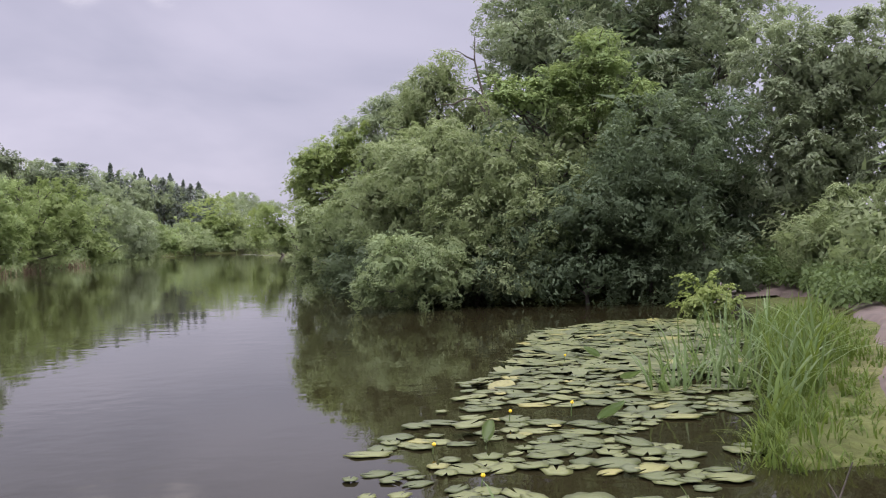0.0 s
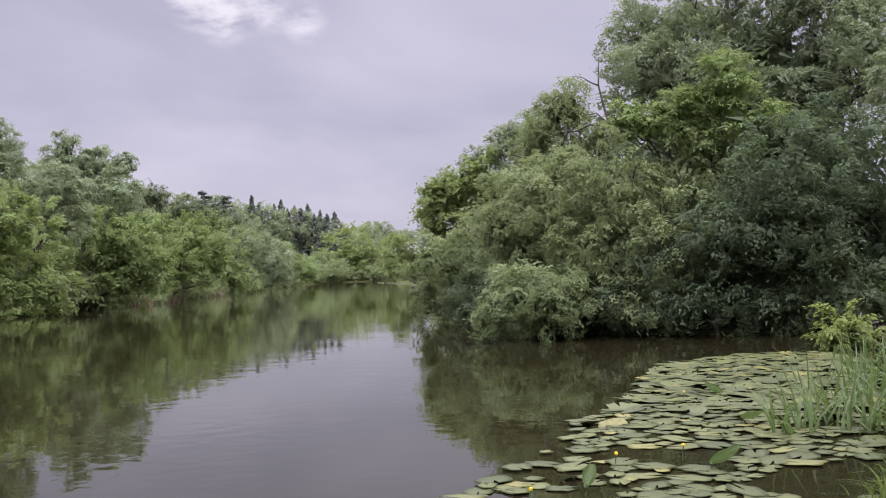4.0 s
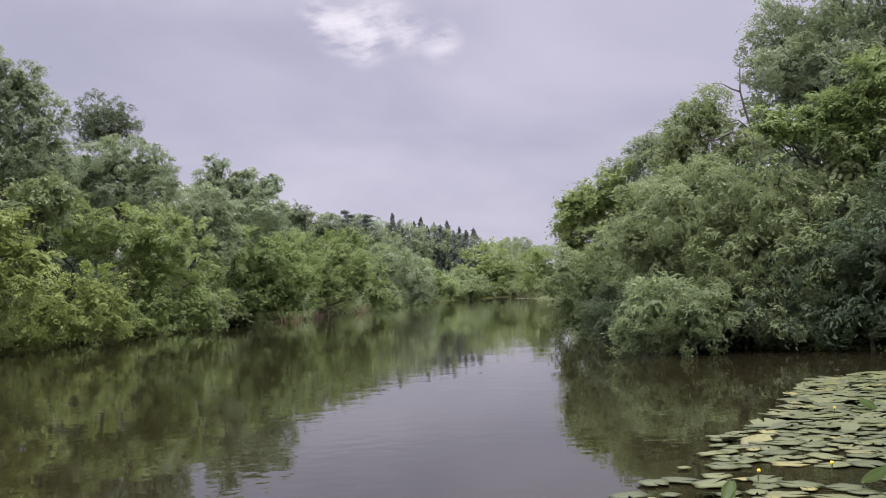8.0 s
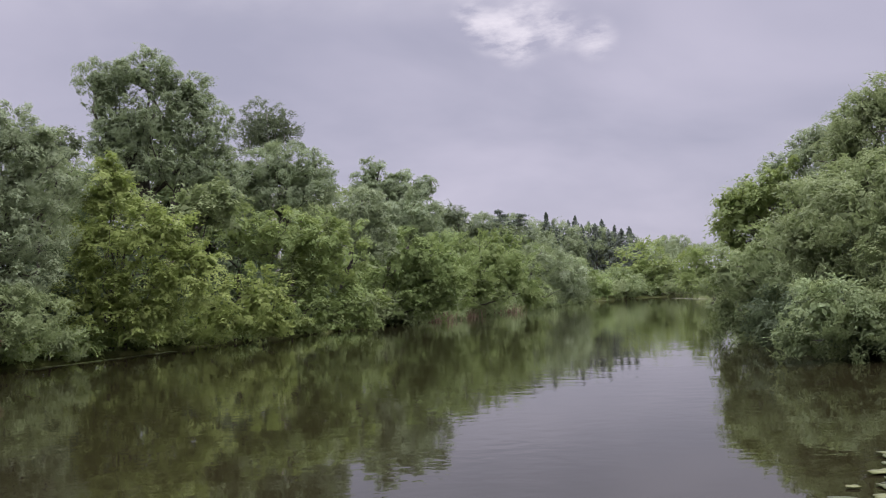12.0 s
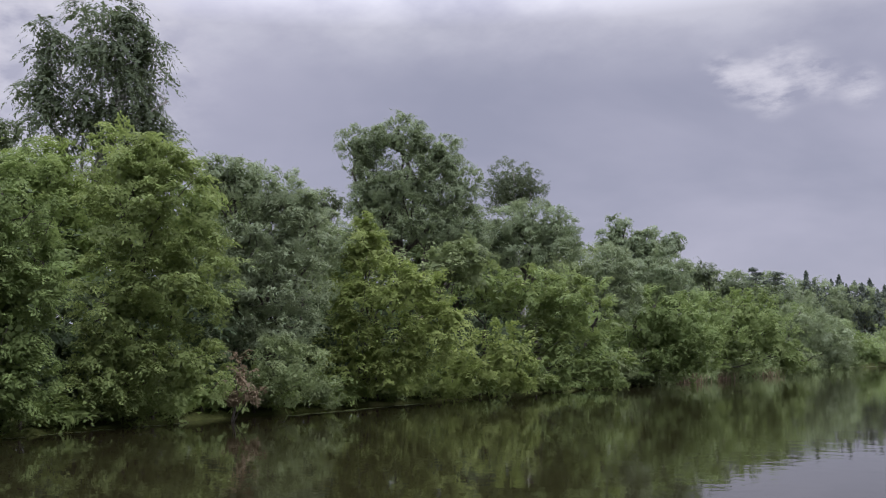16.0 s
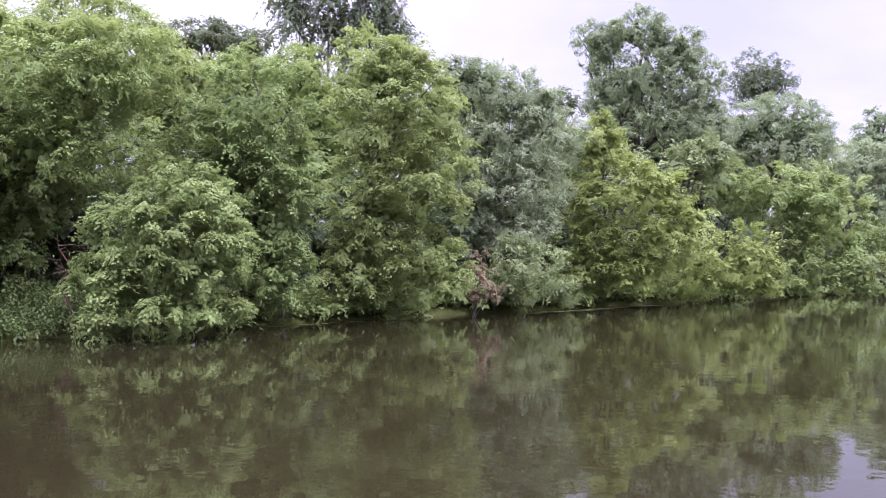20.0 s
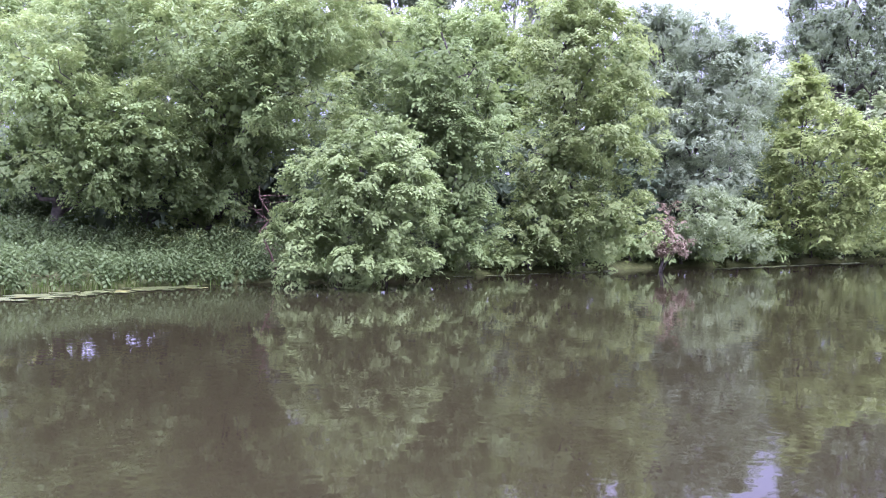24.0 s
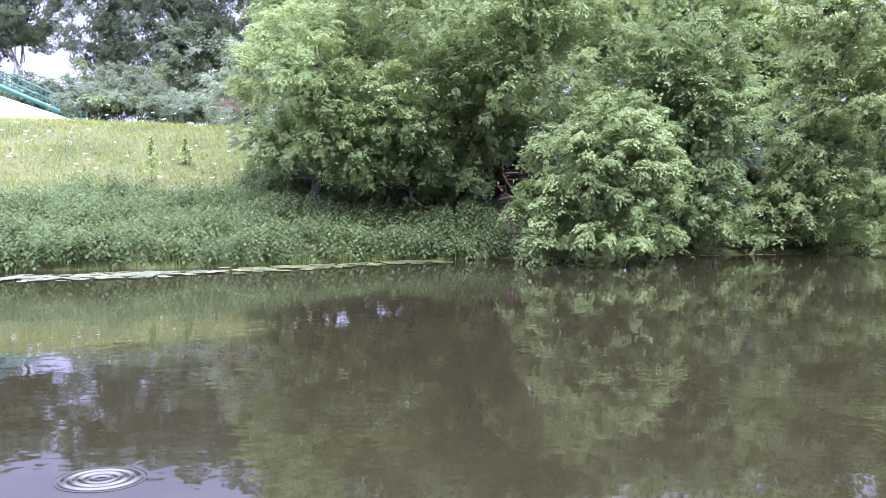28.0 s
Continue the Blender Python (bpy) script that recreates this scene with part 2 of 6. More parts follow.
def water_material():
    m, n, l, b = nodes_of("still_river_water")
    b.inputs["Base Color"].default_value = (0.0126, 0.0109, 0.005, 1)
    b.inputs["Roughness"].default_value = 0.025
    b.inputs["IOR"].default_value = 1.34
    co = n.new("ShaderNodeTexCoord")
    mp = n.new("ShaderNodeMapping")
    mp.inputs["Scale"].default_value = (1.0, 1.0, 1.0)
    l.new(co.outputs["Object"], mp.inputs["Vector"])
    t = n.new("ShaderNodeTexNoise")
    t.inputs["Scale"].default_value, t.inputs["Detail"].default_value = 2.6, 2.0
    l.new(mp.outputs[0], t.inputs["Vector"])
    t2 = n.new("ShaderNodeTexNoise")
    t2.inputs["Scale"].default_value, t2.inputs["Detail"].default_value = 0.35, 2.0
    l.new(mp.outputs[0], t2.inputs["Vector"])
    calm = n.new("ShaderNodeMapRange")
    calm.inputs["From Min"].default_value, calm.inputs["From Max"].default_value = 0.42, 0.62
    calm.inputs["To Min"].default_value, calm.inputs["To Max"].default_value = 0.35, 1.0
    l.new(t2.outputs["Fac"], calm.inputs["Value"])
    hh = n.new("ShaderNodeMath")
    hh.operation = "MULTIPLY"
    l.new(t.outputs["Fac"], hh.inputs[0])
    l.new(calm.outputs[0], hh.inputs[1])
    bump = n.new("ShaderNodeBump")
    bump.inputs["Strength"].default_value = 0.5
    bump.inputs["Distance"].default_value = 0.008
    l.new(hh.outputs[0], bump.inputs["Height"])
    l.new(bump.outputs[0], b.inputs["Normal"])
    return m


def pad_material():
    m, n, l, b = nodes_of("water_lily_leaf")
    info = n.new("ShaderNodeObjectInfo")
    geo = n.new("ShaderNodeNewGeometry")
    add = n.new("ShaderNodeMath")
    add.operation = "ADD"
    l.new(info.outputs["Random"], add.inputs[0])
    l.new(geo.outputs["Random Per Island"], add.inputs[1])
    fr = n.new("ShaderNodeMath")
    fr.operation = "FRACT"
    l.new(add.outputs[0], fr.inputs[0])
    r = ramp_of(n, l, fr.outputs[0], [(0.0, (0.04, 0.051, 0.015)), (0.5, (0.06, 0.072, 0.022)), (0.93, (0.088, 0.098, 0.032)), (1.0, (0.15, 0.14, 0.04))])
    t = noise_of(n, l, 14.0, 4.0)
    r2 = ramp_of(n, l, t.outputs["Fac"], [(0.25, (0.6, 0.55, 0.45)), (0.45, (1, 1, 1)), (1.0, (1.1, 1.1, 1.1))])
    mx = n.new("ShaderNodeMix")
    mx.data_type, mx.blend_type = "RGBA", "MULTIPLY"
    mx.inputs["Factor"].default_value = 1.0
    l.new(r.outputs["Color"], mx.inputs["A"])
    l.new(r2.outputs["Color"], mx.inputs["B"])
    l.new(mx.outputs["Result"], b.inputs["Base Color"])
    b.inputs["Roughness"].default_value = 0.5
    b.inputs["Specular IOR Level"].default_value = 0.22
    return m


def plain(name, col, rough=0.6, metal=0.0, vary=0.15, scale=4.0):
    m, n, l, b = nodes_of(name)
    t = noise_of(n, l, scale, 6.0)
    r = ramp_of(n, l, t.outputs["Fac"], [(0.3, [c * (1 - vary) for c in col]), (0.7, [min(1, c * (1 + vary)) for c in col])])
    l.new(r.outputs["Color"], b.inputs["Base Color"])
    b.inputs["Roughness"].default_value, b.inputs["Metallic"].default_value = rough, metal
    return m


M_GROUND = ground_material()
M_WATER = water_material()
M_PAD = pad_material()
M_FLOWER = plain("yellow_petal", (0.75, 0.55, 0.03), 0.5)
M_UMBEL = plain("white_umbel", (0.7, 0.7, 0.62), 0.8)
M_CONCRETE = plain("whitewashed_concrete", (0.68, 0.67, 0.64), 0.8, vary=0.1, scale=1.5)
M_GREENSTEEL = plain("green_painted_steel", (0.025, 0.12, 0.085), 0.45)
M_TWIG = plain("withered_red_twig", (0.095, 0.055, 0.04), 0.9, vary=0.3)
M_SOIL = plain("bare_trodden_soil", (0.07, 0.05, 0.04), 0.95, vary=0.3, scale=3.0)


# ---- builders ----
def mesh_of(name, verts, faces, mats, smooth=False):
    """A mesh from arrays; faces all of one size."""
    me = bpy.data.meshes.new(name)
    verts, faces = np.asarray(verts, np.float32), np.asarray(faces, np.int32)
    k = faces.shape[1]
    me.vertices.add(len(verts))
    me.vertices.foreach_set("co", verts.ravel())
    me.loops.add(faces.size)
    me.loops.foreach_set("vertex_index", faces.ravel())
    me.polygons.add(len(faces))
    me.polygons.foreach_set("loop_start", np.arange(len(faces), dtype=np.int32) * k)
    if smooth:
        me.polygons.foreach_set("use_smooth", np.ones(len(faces), bool))
    me.update(calc_edges=True)
    me.materials.append(mats)
    return me


def part(name, me, parent, label=""):
    ob = new(name, me)
    ob.parent = parent
    return tagged(ob, label)


def unit(v):
    return v / np.maximum(np.linalg.norm(v, axis=-1, keepdims=True), 1e-9)


def leaves(centre, normal, tip, length, width, simple=False):
    """Folded lance-shaped leaves, four corners each, or three where simple."""
    normal = unit(normal)
    tip = unit(tip - normal * (tip * normal).sum(1, keepdims=True))
    side = np.cross(normal, tip)
    L, W = np.broadcast_to(length, (len(centre),))[:, None], np.broadcast_to(width, (len(centre),))[:, None]
    if simple:
        v = np.stack([centre - tip * L * 0.5 - side * W * 0.5, centre - tip * L * 0.5 + side * W * 0.5, centre + tip * L * 0.5], 1)
        return v.reshape(-1, 3), np.arange(len(centre) * 3).reshape(-1, 3)
    v = np.stack([centre - tip * L * 0.5, centre + side * W * 0.5 + normal * W * 0.18, centre + tip * L * 0.5 - normal * W * 0.12, centre - side * W * 0.5 + normal * W * 0.18], 1)
    return v.reshape(-1, 3), np.arange(len(centre) * 4).reshape(-1, 4)


def tubes(paths, sides=6):
    """Tapered round limbs, joined: each path a list of (point, radius)."""
    vs, fs, at = [], [], 0
    for path in paths:
        p = np.array([q[0] for q in path], float)
        r = np.array([q[1] for q in path], float)
        d = unit(np.gradient(p, axis=0))
        ref = np.where(np.abs(d[:, 2:3]) > 0.9, [[1.0, 0, 0]], [[0, 0, 1.0]])
        a = unit(np.cross(d, ref))
        b = np.cross(d, a)
        ang = np.arange(sides) * 2 * np.pi / sides
        ring = p[:, None] + r[:, None, None] * (np.cos(ang)[None, :, None] * a[:, None] + np.sin(ang)[None, :, None] * b[:, None])
        vs.append(ring.reshape(-1, 3))
        for i in range(len(p) - 1):
            for j in range(sides):
                k = (j + 1) % sides
                fs.append((at + i * sides + j, at + i * sides + k, at + (i + 1) * sides + k, at + (i + 1) * sides + j))
        at += len(p) * sides
    return np.concatenate(vs), np.array(fs)


def bend(rng, a, b, r0, r1, n=6, wob=0.08):
    """A wavering path between two points."""
    a, b = np.array(a, float), np.array(b, float)
    u = np.linspace(0, 1, n)[:, None]
    p = a + (b - a) * u
    w = rng.normal(size=(n, 3)) * wob * np.linalg.norm(b - a)
    w[0] = w[-1] = 0
    return list(zip(p + w * 0.5, r0 + (r1 - r0) * u[:, 0]))


PADS = {  # radius of a leaf pad, upward set, dome, droop, leaf length, leaf width, cover, scatter of the leaves, rise of the shoots
    "maple": (0.42, 0.52, 0.4, 0.07, 0.116, 0.066, 1.18, 0.19, 0.27),
    "willow": (0.36, 0.3, 0.6, 0.04, 0.12, 0.042, 1.12, 0.4, 0.3),
}


def pad_crown(rng, lobes, style, scale=1.0, dense=1.0, river=None):
    """Leaf centres, normals and tips for a crown: every lobe is roofed by ragged domed pads of leaves that lap over one another like shelves."""
    size, flat, dome, droop, L, W, cover, stray, rise = PADS[style]
    size, L, W = size * (0.35 + 0.65 * scale), L * scale, W * scale
    up = np.array([0, 0, 1.0])
    lob = np.array(lobes, float)
    cen, rad = lob[:, :3], lob[:, [3, 3, 4]]
    C, N, T = [], [], []
    for i in range(len(lob)):
        rx, rz = lob[i, 3], lob[i, 4]
        a0 = min(size, 0.62 * (rx * rz) ** 0.5)
        k = max(6, int(1.36 * 4 * (rx * rx + 2 * rx * rz) / 3 / (a0 * a0)))
        g = np.arange(k) + 0.5
        ph, th = np.arccos(1 - 1.8 * g / k), g * 2.39996 + rng.uniform(0, 6.28)
        d = unit(np.stack([np.sin(ph) * np.cos(th), np.sin(ph) * np.sin(th), np.cos(ph)], 1) + 0.25 * rng.normal(size=(k, 3)))
        swell = np.sin(4.2 * d @ unit(rng.normal(size=(3, 3))).T + rng.uniform(0, 6.28, 3)).mean(1)
        p = cen[i] + d * rad[i] * (0.86 + 0.2 * swell + rng.uniform(-0.12, 0.1, k))[:, None]
        keep = np.ones(k, bool)
        if river is not None:
            keep &= ((d @ river) > -0.3) | (rng.uniform(size=k) < 0.3)
        for j in range(len(lob)):
            if j != i:
                keep &= (((p - cen[j]) / rad[j]) ** 2).sum(1) > 0.45
        for q in np.where(keep)[0]:
            a = a0 * rng.uniform(0.6, 1.25)
            b = a * rng.uniform(0.6, 0.95)
            e = unit(unit(d[q] * [1, 1, 0.3] + 0.12 * rng.normal(size=3)) + (rise + 0.18 * rng.normal()) * up)
            n = flat * up + (1.05 - flat) * d[q] + 0.14 * rng.normal(size=3)
            n = unit(n - e * (n @ e))
            f = np.cross(n, e)
            m = max(10, int(2.4 * a * b * cover * dense / (0.5 * L * W)))
            ang, r = rng.uniform(0, 6.28, m), rng.uniform(0, 1, m) ** 0.55
            r *= 0.86 + 0.2 * np.sin(3 * ang + rng.uniform(0, 6)) + 0.17 * np.sin(7 * ang + rng.uniform(0, 6)) + 0.12 * rng.normal(size=m)
            x, y = r * np.cos(ang), r * np.sin(ang)
            lift = dome * a * (1 - 1.2 * r * r) - droop * a * np.maximum(x + 0.35, 0) ** 2 + 0.1 * a * rng.normal(size=m) - 0.35 * a * rng.uniform(0, 1, m) ** 3
            pos = p[q] + np.outer(x * a, e) + np.outer(y * b, f) + np.outer(lift, n)
            tilt = 1.5 * dome * x + 2 * droop * np.maximum(x + 0.35, 0) + 0.25
            C.append(pos)
            N.append(n + np.outer(tilt, e) + np.outer(1.5 * dome * y * a / b, f) + stray * rng.normal(size=(m, 3)))
            T.append(np.outer(x + 0.5, e) + np.outer(y, f) - 0.1 * up + 0.45 * rng.normal(size=(m, 3)))
    n_out = sum(len(c) for c in C)
    # the sparse, larger leaves inside the crown
    for i in range(len(lob)):
        m = int(n_out * 0.18 / len(lob))
        q = unit(rng.normal(size=(m, 3)))
        C.append(cen[i] + q * rad[i] * rng.uniform(0.15, 0.6, (m, 1)))
        N.append(q + 0.6 * up + 0.5 * rng.normal(size=(m, 3))), T.append(rng.normal(size=(m, 3)))
    C, N, T = np.concatenate(C), np.concatenate(N), np.concatenate(T)
    s = rng.uniform(0.65, 1.3, len(C))
    s[n_out:] *= 2.0
    return C, N, T, L * s, W * s * np.where(np.arange(len(C)) < n_out, 1.0, 1.4)


def strand_crown(rng, lobes, scale=1.0, dense=1.0, river=None):
    """Leaf centres, normals and tips for a weeping crown: lobes carry boughs, boughs carry hanging shoots, shoots carry leaves."""
    gap, long, L, W, per, spread, rise, droop = 0.35, 0.95, 0.115, 0.075, 20, 0.11, 0.05, 0.75
    wide = 0.4 + 0.6 * scale
    gap, long, spread, L, W = gap * scale ** 0.85, long * wide, spread * wide, L * scale, W * scale
    up = np.array([0, 0, 1.0])
    lob = np.array(lobes, float)
    cen, rad = lob[:, :3], lob[:, [3, 3, 4]]
    bc, br, bd = [], [], []
    for i in range(len(lob)):
        R = (rad[i, 0] * rad[i, 2]) ** 0.5
        if R < 2.2 * gap:
            bc.append(cen[i]), br.append(rad[i]), bd.append(up * 0.3)
            continue
        k = int(np.clip(13 * (R / (5.0 * gap)) ** 0.9, 10, 36))
        g = np.arange(k) + 0.5
        ph, th = np.arccos(1 - 2 * g / k), g * 2.39996 + rng.uniform(0, 6.28)
        d = unit(np.stack([np.sin(ph) * np.cos(th), np.sin(ph) * np.sin(th), np.cos(ph)], 1) + 0.3 * rng.normal(size=(k, 3)))
        c = cen[i] + d * rad[i] * rng.uniform(0.5, 0.92, (k, 1))
        keep = np.ones(k, bool)
        for j in range(len(lob)):
            if j != i:
                keep &= (((c - cen[j]) / rad[j]) ** 2).sum(1) > 0.25
        size = R * rng.uniform(0.24, 0.5, k) * (12 / k) ** 0.4
        keep &= rng.uniform(size=k) < 0.84
        for q in np.where(keep)[0]:
            bc.append(c[q]), br.append(size[q] * rng.uniform(0.75, 1.3, 3) * [1.05, 1.05, 0.9]), bd.append(d[q])
    bc, br, bd = np.array(bc), np.array(br), np.array(bd)
    C, N, T = [], [], []
    for i in range(len(bc)):
        area = 4 * np.pi * ((br[i, 0] * br[i, 1] + (br[i, 0] + br[i, 1]) * br[i, 2]) / 3)
        k = max(5, int(area / (gap * gap) * dense * 0.74))
        d = unit(rng.normal(size=(k, 3)) + 0.5 * bd[i] + 0.25 * up)
        cc = bc[i] + d * br[i] * rng.uniform(0.62, 1.03, (k, 1))
        keep = (((cc[:, None] - bc[None]) / br[None]) ** 2).sum(2)
        keep[:, i] = 9
        keep = keep.min(1) > 0.42
        if river is not None:
            # the sheltered land side is thinner in leaf
            keep &= ((d @ river) > -0.2) | (rng.uniform(size=k) < 0.3)
        cc, d = cc[keep], d[keep]
        k = len(cc)
        if not k:
            continue
        ln = long * rng.uniform(0.45, 1.25, k) * np.where(rng.uniform(size=k) < 0.05, 1.7, 1.0)
        sd = unit(0.55 * d + 0.4 * bd[i] + rise * up + 0.28 * rng.normal(size=(k, 3)))
        m = int(per)
        u = (np.arange(m) + rng.uniform(0, 1, (k, m))) / m
        rd = rng.normal(size=(k, m, 3))
        rd = unit(rd - sd[:, None] * (rd * sd[:, None]).sum(2, keepdims=True))
        out = spread * (1.15 - 0.75 * u) * rng.uniform(0.35, 1.15, (k, m))
        pos = cc[:, None] + sd[:, None] * (ln[:, None] * (u - 0.4))[..., None] + rd * out[..., None]
        pos[..., 2] -= droop * ln[:, None] * u * u
        nn = unit(0.6 * up + 0.65 * d[:, None] + 0.2 * rd + 0.12 * rng.normal(size=(k, m, 3)))
        tt = unit(0.55 * sd[:, None] + 0.8 * rd - (0.12 + droop) * up + 0.3 * rng.normal(size=(k, m, 3)))
        C.append(pos.reshape(-1, 3)), N.append(nn.reshape(-1, 3)), T.append(tt.reshape(-1, 3))
    # the shaded inside of the crown
    n_out = sum(len(c) for c in C)
    for i in range(len(lob)):
        m = int(n_out * 0.22 / len(lob))
        q = unit(rng.normal(size=(m, 3)))
        C.append(cen[i] + q * rad[i] * rng.uniform(0.25, 0.75, (m, 1)))
        N.append(unit(q + 0.5 * rng.normal(size=(m, 3)))), T.append(unit(rng.normal(size=(m, 3))))
    C, N, T = np.concatenate(C), np.concatenate(N), np.concatenate(T)
    s = rng.uniform(0.65, 1.3, len(C))
    s[n_out:] *= 1.4
    return C, N, T, L * s, W * s


def tree(kind, base, lobes, style, mat, label, category="tree", scale=1.0, dense=1.0, trunk_r=0.14, seed=1, group="", barkmat=None):
    """A tree or bush: tapered stem with a limb into every lobe, and a leafy crown. Lobes: centre x, y, z, radius across, radius up."""
    rng = np.random.default_rng(seed)
    gz = height(base[0], base[1])
    root = new(kind)
    root.location = (base[0], base[1], gz)
    tagged(root, label, category, group)
    o = np.array([base[0], base[1], gz])
    lob = np.array(lobes, float)
    lob[:, :3] -= o
    top = lob[np.argmax(lob[:, 2])]
    fork = np.array([top[0] * 0.25, top[1] * 0.25, max(0.25, lob[:, 2].min() * 0.6)])
    barkmat = barkmat or M_BARK
    v, f = tubes([bend(rng, (0, 0, -0.25), fork, trunk_r * 1.25, trunk_r, 6, 0.04)] + [bend(rng, fork, top[:3] + [0, 0, top[4] * 0.6], trunk_r, trunk_r * 0.2, 8, 0.07)], 8)
    part("trunk", mesh_of("trunk", v, f, barkmat, True), root)
    for q in lob:
        tipm = q[:3] + np.array([0, 0, q[4] * 0.3])
        start = fork * rng.uniform(0.55, 1.0)
        v, f = tubes([bend(rng, start, tipm, trunk_r * 0.6, trunk_r * 0.15, 7, 0.1)], 6)
        limb = part("limb", mesh_of("limb", v, f, barkmat, True), root)
        for _ in range(4 if category == "tree" and scale < 2.2 else 0):
            u = rng.uniform(0.45, 0.95)
            d = unit(rng.normal(size=3))
            v, f = tubes([bend(rng, start + (tipm - start) * u, q[:3] + d * [q[3], q[3], q[4]] * 0.85, trunk_r * 0.22, 0.01, 6, 0.1)], 5)
            part("branch", mesh_of("branch", v, f, barkmat, True), limb)
    # boughs that bridge neighbouring lobes
    more = []
    for i in range(len(lob) if category == "tree" and scale < 1.9 else 0):
        gap = np.linalg.norm(lob[:, :3] - lob[i, :3], axis=1)
        for j in np.argsort(gap)[1:3]:
            if i < j:
                mid = 0.5 * (lob[i] + lob[j])
                mid[:3] += rng.normal(size=3) * 0.12 * mid[3]
                mid[3:] *= rng.uniform(0.62, 0.85)
                more.append(mid)
    full = np.concatenate([lob, np.array(more)]) if more else lob
    river = -unit(np.array([base[0], base[1], 0.0]))
    v, f = leaves(*(strand_crown(rng, full, scale, dense, river) if style == "birch" else pad_crown(rng, full, style, scale, dense, river)), scale > 1.15)
    part("crown", mesh_of("crown", v, f, mat), root)
    return root


# ---- the river and its banks ----
LEFT_BANK = [(-20, -400), (-21, -60), (-22, -20), (-22.7, -5.4), (-23.3, -1.9), (-24.4, 0.8), (-25.2, 3.5), (-25.9, 7.0), (-26.7, 12.5), (-27.9, 18), (-29, 25), (-30.2, 33.5), (-31.5, 42), (-32.5, 57), (-35, 75), (-38, 100), (-47, 155), (-43, 167), (-30, 176), (20, 190), (400, 230)]
RIGHT_BANK = [(400, 200), (30, 168), (-10, 160), (-31, 153), (-31, 146), (-19, 118), (-15, 100), (-9, 70), (-5.5, 48), (-4, 36), (-2.8, 29), (-0.8, 24.5), (2, 23), (5, 22.6), (5.9, 20.5), (4.5, 16), (3.9, 13.6), (2.9, 10.2), (2.5, 9.0), (2.05, 7.9), (1.75, 7.2), (1.45, 6.4), (1.75, 6.12), (2.4, 6.3), (2.75, 6.25), (2.5, 5.4), (1.8, 4.3), (0.5, 2.2), (-0.6, 0.6), (-1.2, -2), (-1.6, -8), (-1.5, -30), (0, -400)]
SHORE = np.array(LEFT_BANK + RIGHT_BANK, float)


def shore_distance(x, y):
    """Metres from the water's edge: positive on land, negative over the river."""
    p = np.stack([np.ravel(x), np.ravel(y)], 1).astype(float)
    best, inside = np.full(len(p), 1e9), np.zeros(len(p), bool)
    for a, b in zip(SHORE, np.roll(SHORE, -1, 0)):
        ab = b - a
        u = np.clip(((p - a) @ ab) / (ab @ ab), 0, 1)
        best = np.minimum(best, np.hypot(*(p - a - u[:, None] * ab).T))
        cross = (a[1] > p[:, 1]) != (b[1] > p[:, 1])
        if ab[1] != 0:
            inside ^= cross & (p[:, 0] < a[0] + (p[:, 1] - a[1]) * ab[0] / ab[1])
    return np.where(inside, -best, best)


def heights(x, y):
    x, y = np.ravel(np.asarray(x, float)), np.ravel(np.asarray(y, float))
    d = shore_distance(x, y)
    bed = -0.12 - 1.3 * (1 - np.exp(np.minimum(d, 0) / 3.0))
    left = x < -14 - 0.12 * np.maximum(y, 0)
    hill = np.interp(d, [0, 0.6, 7, 12, 17, 24, 60, 200, 3000], [-0.1, 0.12, 1.25, 2.9, 4.35, 4.9, 5.0, 6, 6])
    wood = np.interp(d, [0, 0.6, 3, 20, 60, 150, 400, 3000], [-0.1, 0.25, 0.6, 2.0, 4.0, 7.0, 10, 10])
    own = np.interp(d, [0, 0.5, 1.5, 6, 20, 80, 3000], [-0.1, 0.14, 0.3, 0.6, 1.5, 3.0, 4])
    f = np.clip((9 - y) / 9, 0, 1)
    f = f * f * (3 - 2 * f)
    land = np.where(left, hill * f + wood * (1 - f), own)
    bump = 0.05 * np.sin(x * 1.3 + 0.6 * np.sin(y * 0.9)) * np.sin(y * 1.1 + 0.4) * np.clip(d, 0, 1)
    return np.where(d < 0, bed, land + bump)


def height(x, y):
    return float(heights([x], [y])[0])


def axis_lines(lo, hi, step, far):
    core = np.arange(lo, hi + 1e-6, step)
    grow = np.array([2, 5, 10, 20, 35, 60, 100, 180, 300, 500, 900, 1600, far])
    return np.concatenate([lo - grow[::-1], core, hi + grow])


def grid_mesh(name, xs, ys, zs, mat):
    nx, ny = len(xs), len(ys)
    gx, gy = np.meshgrid(xs, ys)
    v = np.stack([gx.ravel(), gy.ravel(), zs(gx.ravel(), gy.ravel())], 1)
    i = (np.arange(ny - 1)[:, None] * nx + np.arange(nx - 1)[None]).ravel()
    return mesh_of(name, v, np.stack([i, i + 1, i + nx + 1, i + nx], 1), mat, True)


ground = tagged(new("ground", grid_mesh("ground", axis_lines(-70, 30, 0.6, 3000), axis_lines(-30, 100, 0.7, 3000), heights, M_GROUND)), "river banks of turf and brown soil", "ground", kind="structure")
water = tagged(new("water", grid_mesh("water", np.linspace(-160, 140, 40), np.linspace(-260, 260, 40), lambda x, y: 0 * x, M_WATER)), "calm brown river water mirroring the trees", "water", kind="structure")


